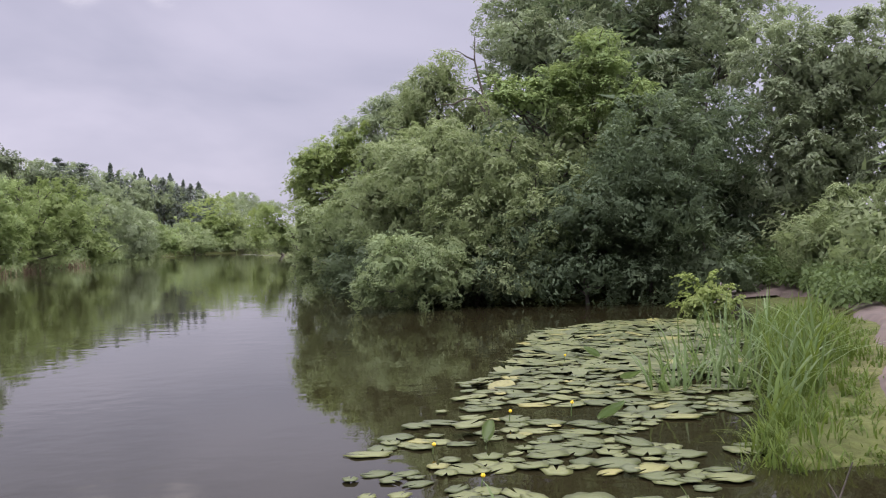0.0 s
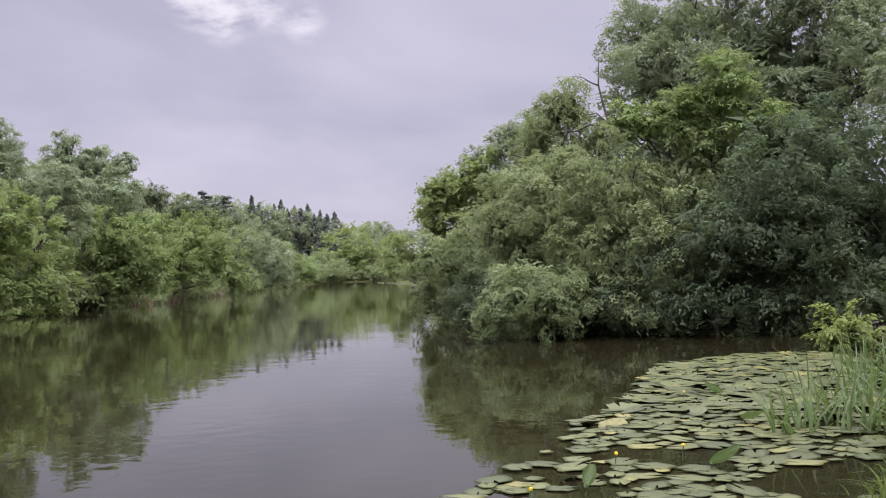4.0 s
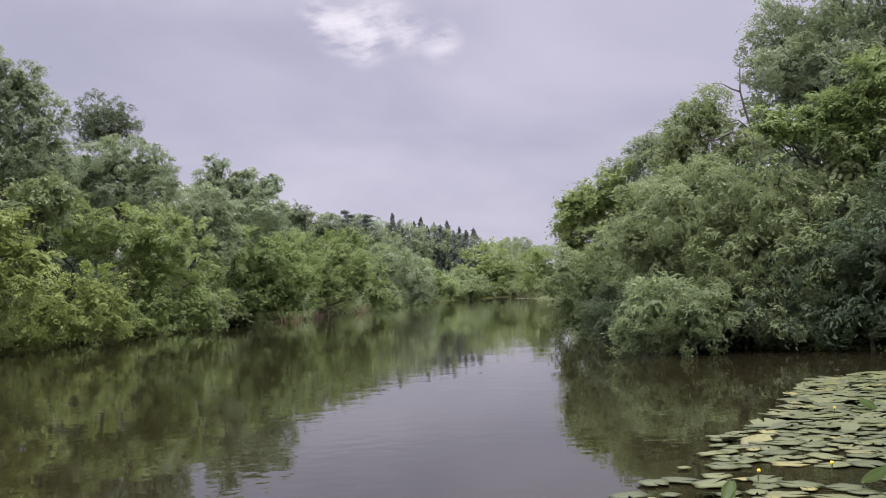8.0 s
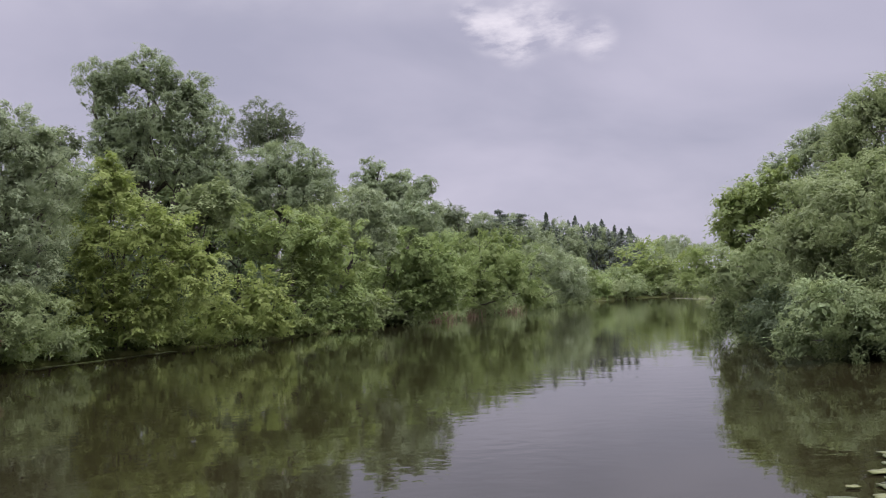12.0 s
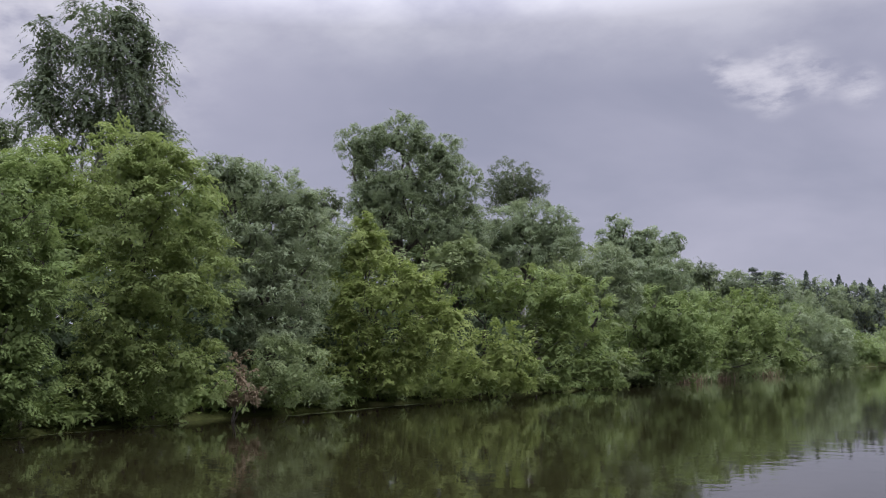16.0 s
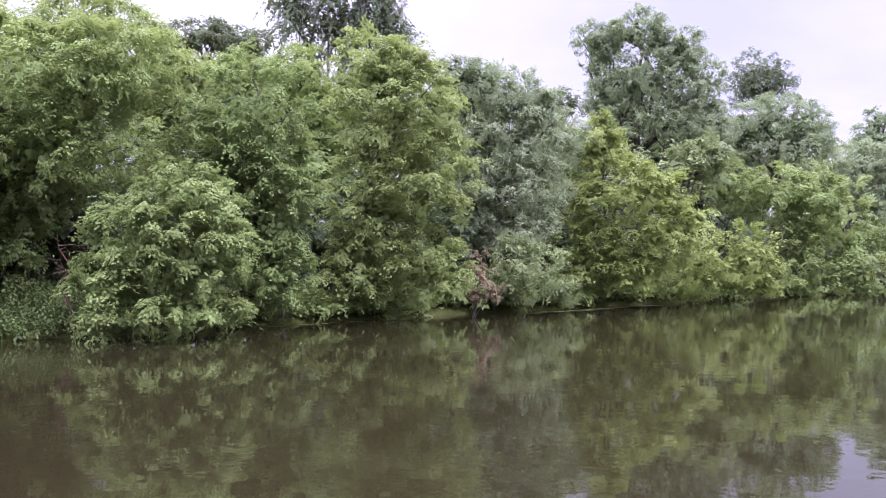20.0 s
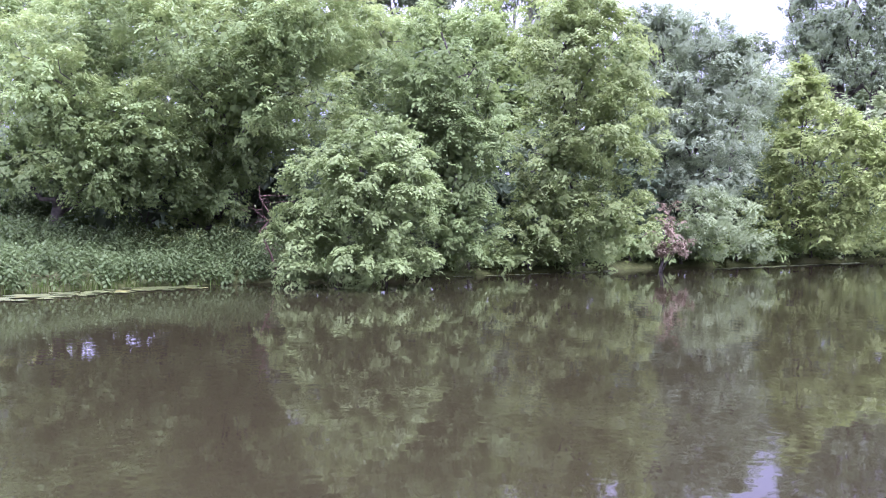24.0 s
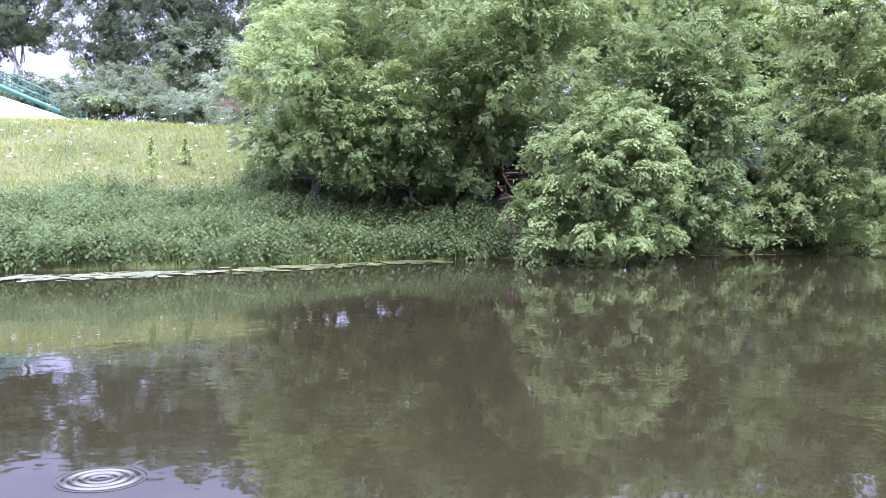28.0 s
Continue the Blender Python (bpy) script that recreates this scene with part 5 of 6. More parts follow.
tree("brown_shrub", (-46.11, 0.30), [(-46.12, -0.27, 5.68, 0.8, 0.43), (-46.11, 0.88, 5.84, 0.67, 0.54)], "maple", M_DRY, "half-withered brown shrub on the meadow crest", "shrub", scale=1.00, dense=0.4, trunk_r=0.04, seed=109, group="woods behind the meadow")
tree("green_shrub", (-51.81, -5.98), [(-51.74, -6.65, 6.22, 1.21, 0.42), (-51.89, -5.31, 6.1, 1.21, 0.36)], "maple", M_OLIVE, "low shrubs behind the meadow crest", "shrub", scale=1.40, dense=1.0, trunk_r=0.04, seed=110, group="woods behind the meadow")
tree("green_shrub", (-52.65, -7.65), [(-52.65, -7.65, 6.13, 1.7, 0.74), (-52.78, -6.65, 6.0, 1.19, 0.59)], "willow", M_BIRCH, "low shrub filling the edge of the wood behind the crest", "shrub", scale=1.70, dense=1.0, trunk_r=0.05, seed=111, group="woods behind the meadow")
tree("green_shrub", (-51.93, -5.18), [(-51.93, -5.18, 6.02, 1.82, 0.67), (-52.02, -4.07, 5.89, 1.27, 0.53)], "willow", M_BIRCH, "low shrub filling the edge of the wood behind the crest", "shrub", scale=1.70, dense=1.0, trunk_r=0.05, seed=112, group="woods behind the meadow")
tree("green_shrub", (-53.09, -2.95), [(-53.09, -2.95, 6.18, 1.54, 0.74), (-53.13, -1.97, 6.03, 1.08, 0.59)], "willow", M_BIRCH, "low shrub filling the edge of the wood behind the crest", "shrub", scale=1.70, dense=1.0, trunk_r=0.05, seed=113, group="woods behind the meadow")
tree("green_shrub", (-65.26, -11.17), [(-65.26, -11.17, 7.74, 1.61, 1.38), (-65.41, -10.24, 7.58, 1.13, 1.11)], "willow", M_BIRCH, "low shrub filling the edge of the wood behind the crest", "shrub", scale=1.70, dense=1.0, trunk_r=0.05, seed=114, group="woods behind the meadow")
tree("green_shrub", (-64.90, -13.17), [(-64.9, -13.17, 7.58, 1.92, 1.54), (-65.1, -12.1, 7.43, 1.35, 1.23)], "willow", M_BIRCH, "low shrub filling the edge of the wood behind the crest", "shrub", scale=1.70, dense=1.0, trunk_r=0.05, seed=115, group="woods behind the meadow")
tree("green_shrub", (-65.77, -7.46), [(-65.77, -7.46, 8.19, 2.31, 1.54), (-65.9, -6.06, 8.03, 1.61, 1.23)], "willow", M_BIRCH, "low shrub filling the edge of the wood behind the crest", "shrub", scale=1.70, dense=1.0, trunk_r=0.05, seed=116, group="woods behind the meadow")


# unseen willows added to shade the grass, lily pads and thicket
SHADE_WILLOWS = [(13.5, 13.0, 10.5), (13.0, 7.5, 10.0), (12.0, 2.0, 10.5), (10.5, -4.0, 9.5)]
# ---- undergrowth that closes the banks ----
def along(line, step):
    """Points every so many metres on a line of corners, with the way it runs."""
    p = np.array(line, float)
    seg = np.hypot(*np.diff(p, axis=0).T)
    run = np.concatenate([[0], np.cumsum(seg)])
    for s in np.arange(step * 0.5, run[-1], step):
        i = min(int(np.searchsorted(run, s, "right")) - 1, len(seg) - 1)
        u = (s - run[i]) / seg[i]
        yield p[i] + (p[i + 1] - p[i]) * u, (p[i + 1] - p[i]) / seg[i]


def undergrowth(line, side, rows, seed, group, far):
    """Bushes in rows behind a bank line. rows: metres inland, spacing, height, radius, style, material, label."""
    rng = np.random.default_rng(seed)
    for inland, step, tall, wide, style, mat, label in rows:
        for k, (p, w) in enumerate(along(line, step)):
            n = np.array([-w[1], w[0]]) * side
            c = p + n * (inland + rng.uniform(-0.3, 0.3)) + w * rng.uniform(-0.3, 0.3) * step
            g = height(*c)
            r = wide * rng.uniform(0.8, 1.2)
            t = tall * rng.uniform(0.75, 1.2)
            lobes = [(c[0], c[1], g + t * 0.45, r, t * 0.5), (c[0] + w[0] * r * 0.7, c[1] + w[1] * r * 0.7, g + t * 0.3, r * 0.7, t * 0.35), (c[0] - w[0] * r * 0.7, c[1] - w[1] * r * 0.7, g + t * 0.35, r * 0.7, t * 0.38)]
            d = max(1.0, np.hypot(*c) / 28) ** 0.7 * far * (1.2 if inland < 2 else 1.9 if inland < 4 else 3.0)
            tree("bank_bush", (c[0], c[1]), lobes, style, mat, label, "bush", scale=min(d, 5), dense=0.9 if inland < 2 else 0.6 if inland < 5 else 0.5, trunk_r=0.05, seed=seed * 100 + k, group=group)


FAR_EDGE = [(-25.2, 3.8), (-25.9, 7.0), (-26.7, 12.5), (-27.9, 18), (-29, 25), (-30.2, 33.5), (-31.5, 42), (-32.5, 57)]
undergrowth([(-26.4, 10.0)] + FAR_EDGE[2:], 1, [(0.5, 2.6, 1.5, 1.2, "maple", M_MAPLE, "low leafy bush hanging over the water edge")], 2, "undergrowth of the far bank", 1.0)
FAR_EDGE_UP = [(-32.5, 57), (-35, 75), (-38, 100), (-47, 155)]
# darkened leaves put shade into the gaps between the bank trees
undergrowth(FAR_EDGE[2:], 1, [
    (3.0, 3.2, 5.2, 2.1, "maple", M_SHADE_LEAF, "shaded bush under the bank trees"),
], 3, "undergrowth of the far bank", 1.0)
undergrowth(FAR_EDGE[:3], 1, [(5.5, 3.0, 3.8, 1.9, "maple", M_SHADE_LEAF, "shaded bush under the bank trees")], 34, "undergrowth of the far bank", 0.8)
undergrowth(FAR_EDGE, 1, [(8.5, 4.6, 8.5, 3.0, "maple", M_SHADE_LEAF, "tall bush in the second row on the bank")], 33, "undergrowth of the far bank", 1.0)
undergrowth(FAR_EDGE_UP, 1, [
    (0.2, 4.0, 2.4, 2.2, "willow", M_WILLOW, "low willow bush on the bank up the river"),
    (4.5, 6.5, 5.8, 3.6, "maple", M_OLIVE, "green bush wall on the bank up the river"),
    (16.0, 13.0, 7.5, 6.0, "willow", M_BIRCH, "dull green thicket up the river"),
], 4, "undergrowth of the far bank", 1.45)
undergrowth([(-47, 155), (-43, 167), (-30, 176), (-10, 182)], 1, [(2.0, 9.0, 4.5, 4.0, "willow", M_WILLOW, "bushes at the bend of the river"), (10, 11, 9.0, 6.0, "maple", M_MAPLE, "trees at the bend of the river")], 5, "woods up the river", 1.4)
# these three rows carry the thicket's shade in their leaf colour
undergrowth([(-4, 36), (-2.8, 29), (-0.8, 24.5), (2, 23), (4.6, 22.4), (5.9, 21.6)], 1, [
    (0.3, 1.5, 1.7, 1.25, "willow", M_SHADE_LEAF, "willow twigs trailing at the water edge"),
    (2.8, 3.2, 3.6, 2.0, "willow", M_SHADE_LEAF, "shaded willow bush in the thicket"),
    (6.5, 4.0, 8.0, 2.8, "willow", M_SHADE_LEAF, "tall shaded bush behind the willows"),
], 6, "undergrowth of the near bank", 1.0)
undergrowth([(-19, 118), (-15, 100), (-9, 70), (-5.5, 48), (-4, 36)], 1, [(2.5, 9.0, 5.0, 3.4, "willow", M_WILLOW, "willow bushes further up the near bank"), (7.0, 9.0, 8.0, 4.5, "maple", M_MAPLE, "green trees further up the near bank")], 7, "undergrowth of the near bank", 1.5)
undergrowth([(8.6, 26), (8.4, 20), (8.2, 15)], 1, [(0.3, 2.6, 1.8, 1.4, "willow", M_WILLOW, "leafy bush beside the landing"), (3.5, 3.4, 5.5, 2.4, "willow", M_WILLOW, "tall bush above the path")], 8, "undergrowth of the near bank", 1.35)


def shade_willow(x, y, tall, seed):
    """An added willow beside or behind the viewer, unseen, shading the near bank."""
    rng = np.random.default_rng(seed)
    g = height(x, y)
    lobes = [(x, y, g + tall * 0.8, 2.4, 2.2)] + [(x + 2.3 * math.cos(a), y + 2.3 * math.sin(a), g + tall * rng.uniform(0.4, 0.65), 2.2, 2.0) for a in (0.4, 1.7, 2.9, 4.2, 5.4)]
    tree("grey_willow", (x, y), lobes, "willow", M_WILLOW, "added out-of-view willow that shades the near bank", scale=4.0, trunk_r=0.2, seed=seed, group="trees on the near bank")


for k, (x, y, tall) in enumerate(SHADE_WILLOWS):
    shade_willow(x, y, tall, 300 + k)


def dead_branch():
    root = tagged(new("dead_branch"), "bare forked grey branch above the willows", "branch")
    root.location = (1.1, 32.5, height(1.1, 32.5))
    o = np.array(root.location)
    for name, pts, r in (
        ("stem", [(1.7, 32.4, 1.2), (1.45, 32.5, 4.2), (1.12, 32.53, 6.0), (0.86, 32.54, 7.0), (0.72, 32.5, 7.7), (0.76, 32.54, 8.5)], 0.08),
        ("fork", [(0.74, 32.54, 7.69), (0.45, 32.4, 7.8), (0.2, 32.5, 8.0), (-0.09, 32.56, 8.06)], 0.035),
        ("fork", [(1.2, 32.53, 5.6), (0.75, 32.4, 6.35), (0.37, 32.56, 6.41), (-0.1, 32.5, 6.2), (-0.5, 32.57, 6.26)], 0.06),
        ("fork", [(1.0, 32.5, 6.4), (0.6, 32.3, 6.75), (0.3, 32.3, 6.7), (0.0, 32.3, 6.85)], 0.03),
        ("fork", [(1.05, 32.5, 6.2), (1.25, 32.3, 6.8), (1.3, 32.3, 7.2)], 0.025),
    ):
        path = [(np.array(p) - o, r * (1 - 0.75 * i / (len(pts) - 1))) for i, p in enumerate(pts)]
        part(name, mesh_of(name, *tubes([path], 6), M_DEADWOOD, True), root)



def dead_twig():
    """A withered reddish bough in the hollow of the big maple."""
    root = tagged(new("dead_twig"), "withered reddish-brown twigs in the dark hollow", "branch")
    o = np.array([-26.2, 7.4, height(-26.2, 7.4)])
    root.location = o
    rng = np.random.default_rng(9)
    part("stem", mesh_of("stem", *tubes([bend(rng, (-0.3, 0, -0.1), (0.3, -0.6, 2.6), 0.035, 0.015, 7, 0.06)], 6), M_TWIG, True), root)
    for k in range(16):
        u = rng.uniform(0.35, 1.0)
        a = np.array([-0.3 + 0.6 * u, -0.6 * u, 2.6 * u])
        part("twig", mesh_of("twig", *tubes([bend(rng, a, a + rng.normal(size=3) * [0.5, 0.5, 0.25], 0.012, 0.004, 5, 0.15)], 4), M_TWIG, True), root)


dead_branch()
dead_twig()


# ---- water lilies ----
def pad_mesh(seed, thick=0.006):
    """A heart-shaped floating leaf, 1 m across, with a notch and a wavy rim."""
    rng = np.random.default_rng(seed)
    n = 24
    a = np.linspace(0.17, 2 * np.pi - 0.17, n)
    r = 0.5 * (1 + 0.1 * np.sin(a * 2 + rng.uniform(0, 6)) + 0.07 * np.sin(a * 5 + rng.uniform(0, 6)) + 0.04 * np.sin(a * 8 + rng.uniform(0, 6)))
    wave = 0.01 * np.sin(a * 3 + rng.uniform(0, 6)) + 0.006 * np.sin(a * 7) + 0.006
    ring = np.stack([r * np.cos(a) * 1.12, r * np.sin(a) * 0.95, wave], 1)
    mid = np.stack([0.55 * r * np.cos(a), 0.5 * r * np.sin(a), 0.004 + 0 * a], 1)
    low = ring * [0.97, 0.97, 1] - [0, 0, thick * 2]
    v = np.concatenate([[[0.0, 0, -0.004]], mid, ring, low])
    f = [(0, 1 + i, 2 + i) for i in range(n - 1)]
    for i in range(n - 1):
        f += [(1 + i, 1 + n + i, 2 + n + i), (1 + i, 2 + n + i, 2 + i)]
        f += [(1 + n + i, 1 + 2 * n + i, 2 + 2 * n + i), (1 + n + i, 2 + 2 * n + i, 2 + n + i)]
    return v, np.array(f)


PAD_MESHES = []
for k in range(6):
    v, f = pad_mesh(k)
    PAD_MESHES.append(mesh_of("lily_pad", v, f, M_PAD, True))


def in_polygon(p, poly):
    x, y = p
    odd = False
    for (ax, ay), (bx, by) in zip(poly, poly[1:] + poly[:1]):
        if (ay > y) != (by > y) and x < ax + (y - ay) * (bx - ax) / (by - ay):
            odd = not odd
    return odd


LILY_BED = [(-1.2, 5.6), (-1.25, 7.3), (-1.07, 8.0), (-0.74, 8.6), (-0.45, 9.35), (-0.25, 11.0), (0.5, 13.05), (0.73, 15.2), (1.13, 16.5), (1.75, 17.3), (3.0, 18.2), (3.9, 18.3), (4.4, 16.5), (3.9, 14.6), (2.8, 10.5), (1.95, 7.6), (1.5, 6.4), (1.15, 5.6), (0.4, 5.2)]
rng = np.random.default_rng(21)
pads = []
tries = 0
while len(pads) < 285 and tries < 90000:
    tries += 1
    p = rng.uniform((-1.3, 5.2), (4.5, 18.1))
    if p[1] > 11.6 or not in_polygon(p, LILY_BED):
        continue
    if p[1] < 9.8 and rng.uniform() < 0.85 - 0.3 * (p[0] + 1.2):
        continue
    if noise.noise(Vector((p[0] * 0.9, p[1] * 1.5, 3.0))) < (-0.04 if p[1] < 9.0 else -0.2):
        continue
    r = rng.uniform(0.14, 0.36)
    if all((p[0] - q[0]) ** 2 + (p[1] - q[1]) ** 2 > (0.34 * (r + q[2])) ** 2 for q in pads):
        pads.append((p[0], p[1], r))
pads += [(-1.28, 6.5, 0.13), (-0.62, 9.1, 0.16), (-0.85, 8.4, 0.24), (-0.3, 10.7, 0.3)]
for k, (x, y, r) in enumerate(pads):
    ob = new("lily_pad", PAD_MESHES[k % 6])
    m = pose(x, y, 0.006 + 0.0009 * (k % 17), rng.normal() * 0.9, rng.normal() * 0.9, rng.uniform(0, 360))
    if k % 57 == 7:
        m = pose(x, y, 0.05, rng.uniform(10, 22), rng.normal() * 8, rng.uniform(0, 360))
    ob.matrix_basis = m @ Matrix.Diagonal((r * rng.uniform(0.85, 1.2), r * rng.uniform(0.8, 1.1), r, 1))
    tagged(ob, "broad green water-lily leaf floating flat" if k % 57 != 7 else "curled water-lily leaf lifted from the water", "lily pad", "water lilies by the near bank")


def rolled_leaf(x, y, turn):
    """A young lily leaf, still rolled, standing out of the water."""
    v, f = [], []
    n = 9
    for i in range(n):
        u = i / (n - 1)
        r = 0.055 * math.sin(0.35 + 2.5 * u)
        for j in range(9):
            a = (j / 8 - 0.5) * (4.6 - 1.6 * u)
            v.append((0.34 * u - 0.04, r * math.sin(a), 0.05 + 0.11 * u - r * math.cos(a)))
    for i in range(n - 1):
        for j in range(8):
            f.append((i * 9 + j, i * 9 + j + 1, i * 9 + j + 10, i * 9 + j + 9))
    root = tagged(new("rolled_leaf"), "bright rolled young lily leaf above the water", "lily leaf", "rolled lily leaves")
    root.matrix_basis = pose(x, y, 0.02, 0, 0, turn)
    part("blade", mesh_of("blade", v, f, M_REED, True), root)
    part("stalk", mesh_of("stalk", *tubes([[((-0.12, 0, -0.25), 0.006), ((-0.06, 0, -0.02), 0.006), ((0.0, 0, 0.045), 0.005)]], 5), M_REED, True), root)


def folded_leaf(x, y, turn):
    """A lily leaf bent upright on its rim."""
    a = np.linspace(0, math.pi, 9)
    v = [(0.0, 0.0, -0.02)]
    v += [(0.17 * math.cos(q), 0.05 * math.sin(q), 0.15 * math.sin(q) ** 0.8 - 0.02 + 0.03 * math.cos(q)) for q in a]
    v += [(c[0], c[1] + 0.006, c[2]) for c in v]
    f = [(0, i, i + 1) for i in range(1, 9)] + [(10, 11 + i, 10 + i) for i in range(1, 9)]
    ob = tagged(new("folded_leaf", mesh_of("folded_leaf", v, f, M_PAD, True)), "pale lily leaf bent upright out of the water", "lily leaf")
    ob.matrix_basis = pose(x, y, 0.02, -50, 0, turn)


folded_leaf(0.06, 10.55, 10)
for x, y, turn in [(0.83, 8.28, 35), (1.49, 12.65, 120), (1.46, 10.61, 300), (-0.25, 7.47, 80)]:
    rolled_leaf(x, y, turn)


def lily_flower(x, y, h, seed):
    root = tagged(new("lily_flower"), "yellow water-lily bud on a green stalk", "flower", "yellow lily flowers")
    root.location = (x, y, 0)
    path = [((0, 0, -0.2), 0.006), ((0.01, 0, h * 0.5), 0.006), ((0.02, 0.01, h), 0.005)]
    part("stalk", mesh_of("stalk", *tubes([path], 6), M_REED, True), root)
    for j in range(5):
        a = j * 2 * math.pi / 5 + seed
        u = np.linspace(0, math.pi, 5)
        pts = []
        for s in (-1, 0, 1):
            for w in u:
                q = a + s * 0.6 * math.sin(w)
                pts.append((0.02 + 0.017 * math.sin(w) * math.cos(q), 0.01 + 0.017 * math.sin(w) * math.sin(q), h + 0.014 - 0.017 * math.cos(w)))
        f = [(r * 5 + c, r * 5 + c + 1, r * 5 + c + 6, r * 5 + c + 5) for r in range(2) for c in range(4)]
        part("petal", mesh_of("petal", pts, f, M_FLOWER, True), root)


for k, (x, y, h) in enumerate([(0.0, 8.5, 0.09), (0.6, 8.7, 0.12), (-0.7, 7.3, 0.06), (-0.35, 6.2, 0.07), (1.0, 12.4, 0.1)]):
    lily_flower(x, y, h, k)


def pad_band(name, line, wide, count, size, seed, label, spots=None):
    """A drift of floating leaves along a line, too many to count."""
    rng = np.random.default_rng(seed)
    p = np.array(line, float)
    t = rng.uniform(0, len(p) - 1.001, count)
    i = t.astype(int)
    u = (t - i)[:, None]
    c = p[i] * (1 - u) + p[i + 1] * u
    w = unit(p[i + 1] - p[i])
    c += np.stack([-w[:, 1], w[:, 0]], 1) * rng.normal(size=(count, 1)) * wide * 0.4
    if spots is not None:
        c = spots
        count = len(c)
    vs, fs, at = [], [], 0
    base, faces = pad_mesh(seed)
    keep = np.arange(len(base)) < 1 + 2 * 24
    faces = faces[(faces < 49).all(1)]
    for k in range(count):
        a, r = rng.uniform(0, 6.28), size * rng.uniform(0.6, 1.2)
        q = base[keep] * r
        if spots is not None:
            q[:, 2] += q[:, 0] * abs(rng.normal()) * 0.14 + r * 0.07
        vs.append(np.stack([c[k, 0] + q[:, 0] * math.cos(a) - q[:, 1] * math.sin(a), c[k, 1] + q[:, 0] * math.sin(a) + q[:, 1] * math.cos(a), 0.01 + 0.002 * (k % 9) + q[:, 2] * 0.6], 1))
        fs.append(faces + at)
        at += 49
    return tagged(new(name, mesh_of(name, np.concatenate(vs), np.concatenate(fs), M_PAD, True)), label, "lily pads", kind="stuff")


far_spots = []
for _ in range(9000):
    p = rng.uniform((0.0, 11.4), (4.5, 18.1))
    if in_polygon(p, LILY_BED) and all((p[0] - q[0]) ** 2 + (p[1] - q[1]) ** 2 > 0.026 for q in far_spots):
        far_spots.append(p)
pad_band("lily_drift", [(0, 0), (1, 1)], 0.1, 1, 0.3, 30, "dense bed of overlapping lily leaves by the reeds", np.array(far_spots))
pad_band("lily_drift", [(-20.6, -12), (-20.9, -5.2), (-21.5, -3.2), (-22.1, -1.6), (-23.3, 0.9), (-24.6, 3.4), (-25.2, 5.0)], 0.75, 420, 0.3, 31, "pale drift of lily leaves along the far bank")
pad_band("lily_drift", [(-27.3, 24.2), (-27.8, 26.5), (-28.5, 30), (-29.2, 33.6)], 0.35, 150, 0.25, 32, "narrow strip of floating leaves under the maples")
pad_band("lily_drift", [(-26.3, 13), (-27, 16), (-27.6, 20)], 0.2, 40, 0.2, 33, "sparse floating leaves at the far water edge")
pad_band("lily_drift", [(-46, 150), (-44, 162), (-38, 168)], 0.9, 160, 0.7, 34, "light streak of leaves at the river bend")
pad_band("lily_drift", [(-31.5, 150), (-28, 140), (-23, 126)], 0.8, 160, 0.7, 35, "light streak of leaves off the near bank point")


def ripple_rings(x, y, reach):
    """Low rings spreading from one point on the water."""
    v, f = [], []
    n, k = 40, 40
    for i in range(n):
        u = 0.12 + 0.88 * i / (n - 1)
        edge = math.sin(math.pi * (u - 0.12) / 0.88)
        z = 0.003 + 0.007 * edge * math.cos(u * 12.5) ** 2
        for j in range(k):
            a = j * 2 * math.pi / k
            v.append((x + reach * u * math.cos(a), y + reach * u * math.sin(a), z))
    for i in range(n - 1):
        for j in range(k):
            f.append((i * k + j, (i + 1) * k + j, (i + 1) * k + (j + 1) % k, i * k + (j + 1) % k))
    return tagged(new("ripple_rings", mesh_of("ripple_rings", v, f, M_WATER, True)), "rings of ripples spreading on the calm river", "ripples", kind="structure")


ripple_rings(-6.43, -1.21, 0.28)


# ---- grass, reeds, nettles and meadow ----
def blades(name, x, y, tall, wide, lean, mat, label, category, seed, segs=4):
    """Tapering, arching blades rooted in the ground, in one object."""
    rng = np.random.default_rng(seed)
    n = len(x)
    z = np.maximum(heights(x, y), -0.12) - 0.03
    a = rng.uniform(0, 2 * np.pi, n)
    out = np.stack([np.cos(a), np.sin(a), 0 * a], 1)
    side = np.stack([-np.sin(a), np.cos(a), 0 * a], 1)
    ln = lean * rng.uniform(0.2, 1.4, n)
    root = np.stack([x, y, z], 1)
    rows = []
    for s in range(segs + 1):
        u = s / segs
        c = root + out * (tall * ln * u**2)[:, None] + np.array([0, 0, 1.0]) * (tall * (u - 0.35 * ln * u**3))[:, None]
        w = (wide * 0.5 * (1 - u**1.6) * (0.6 + 0.4 * min(1, u * 4)) + 0.0004)[:, None]
        rows += [c - side * w, c + side * w]
    v = np.stack(rows, 1)
    k = 2 * (segs + 1)
    quad = np.array([[2 * s, 2 * s + 1, 2 * s + 3, 2 * s + 2] for s in range(segs)])
    f = (np.arange(n)[:, None, None] * k + quad[None]).reshape(-1, 4)
    return tagged(new(name, mesh_of(name, v.reshape(-1, 3), f, mat)), label, category, kind="stuff")


def path_x(y):
    """Where the trodden path runs, across the bank."""
    return np.interp(y, [3.2, 5.9, 7.7, 9.7, 12.6, 16, 20], [2.4, 3.05, 3.45, 4.45, 5.6, 6.6, 7.2])


def scatter(n, lo, hi, test, seed):
    rng = np.random.default_rng(seed)
    p = rng.uniform(lo, hi, (n, 2))
    d = shore_distance(p[:, 0], p[:, 1])
    k = test(p[:, 0], p[:, 1], d, rng)
    return p[k, 0], p[k, 1]


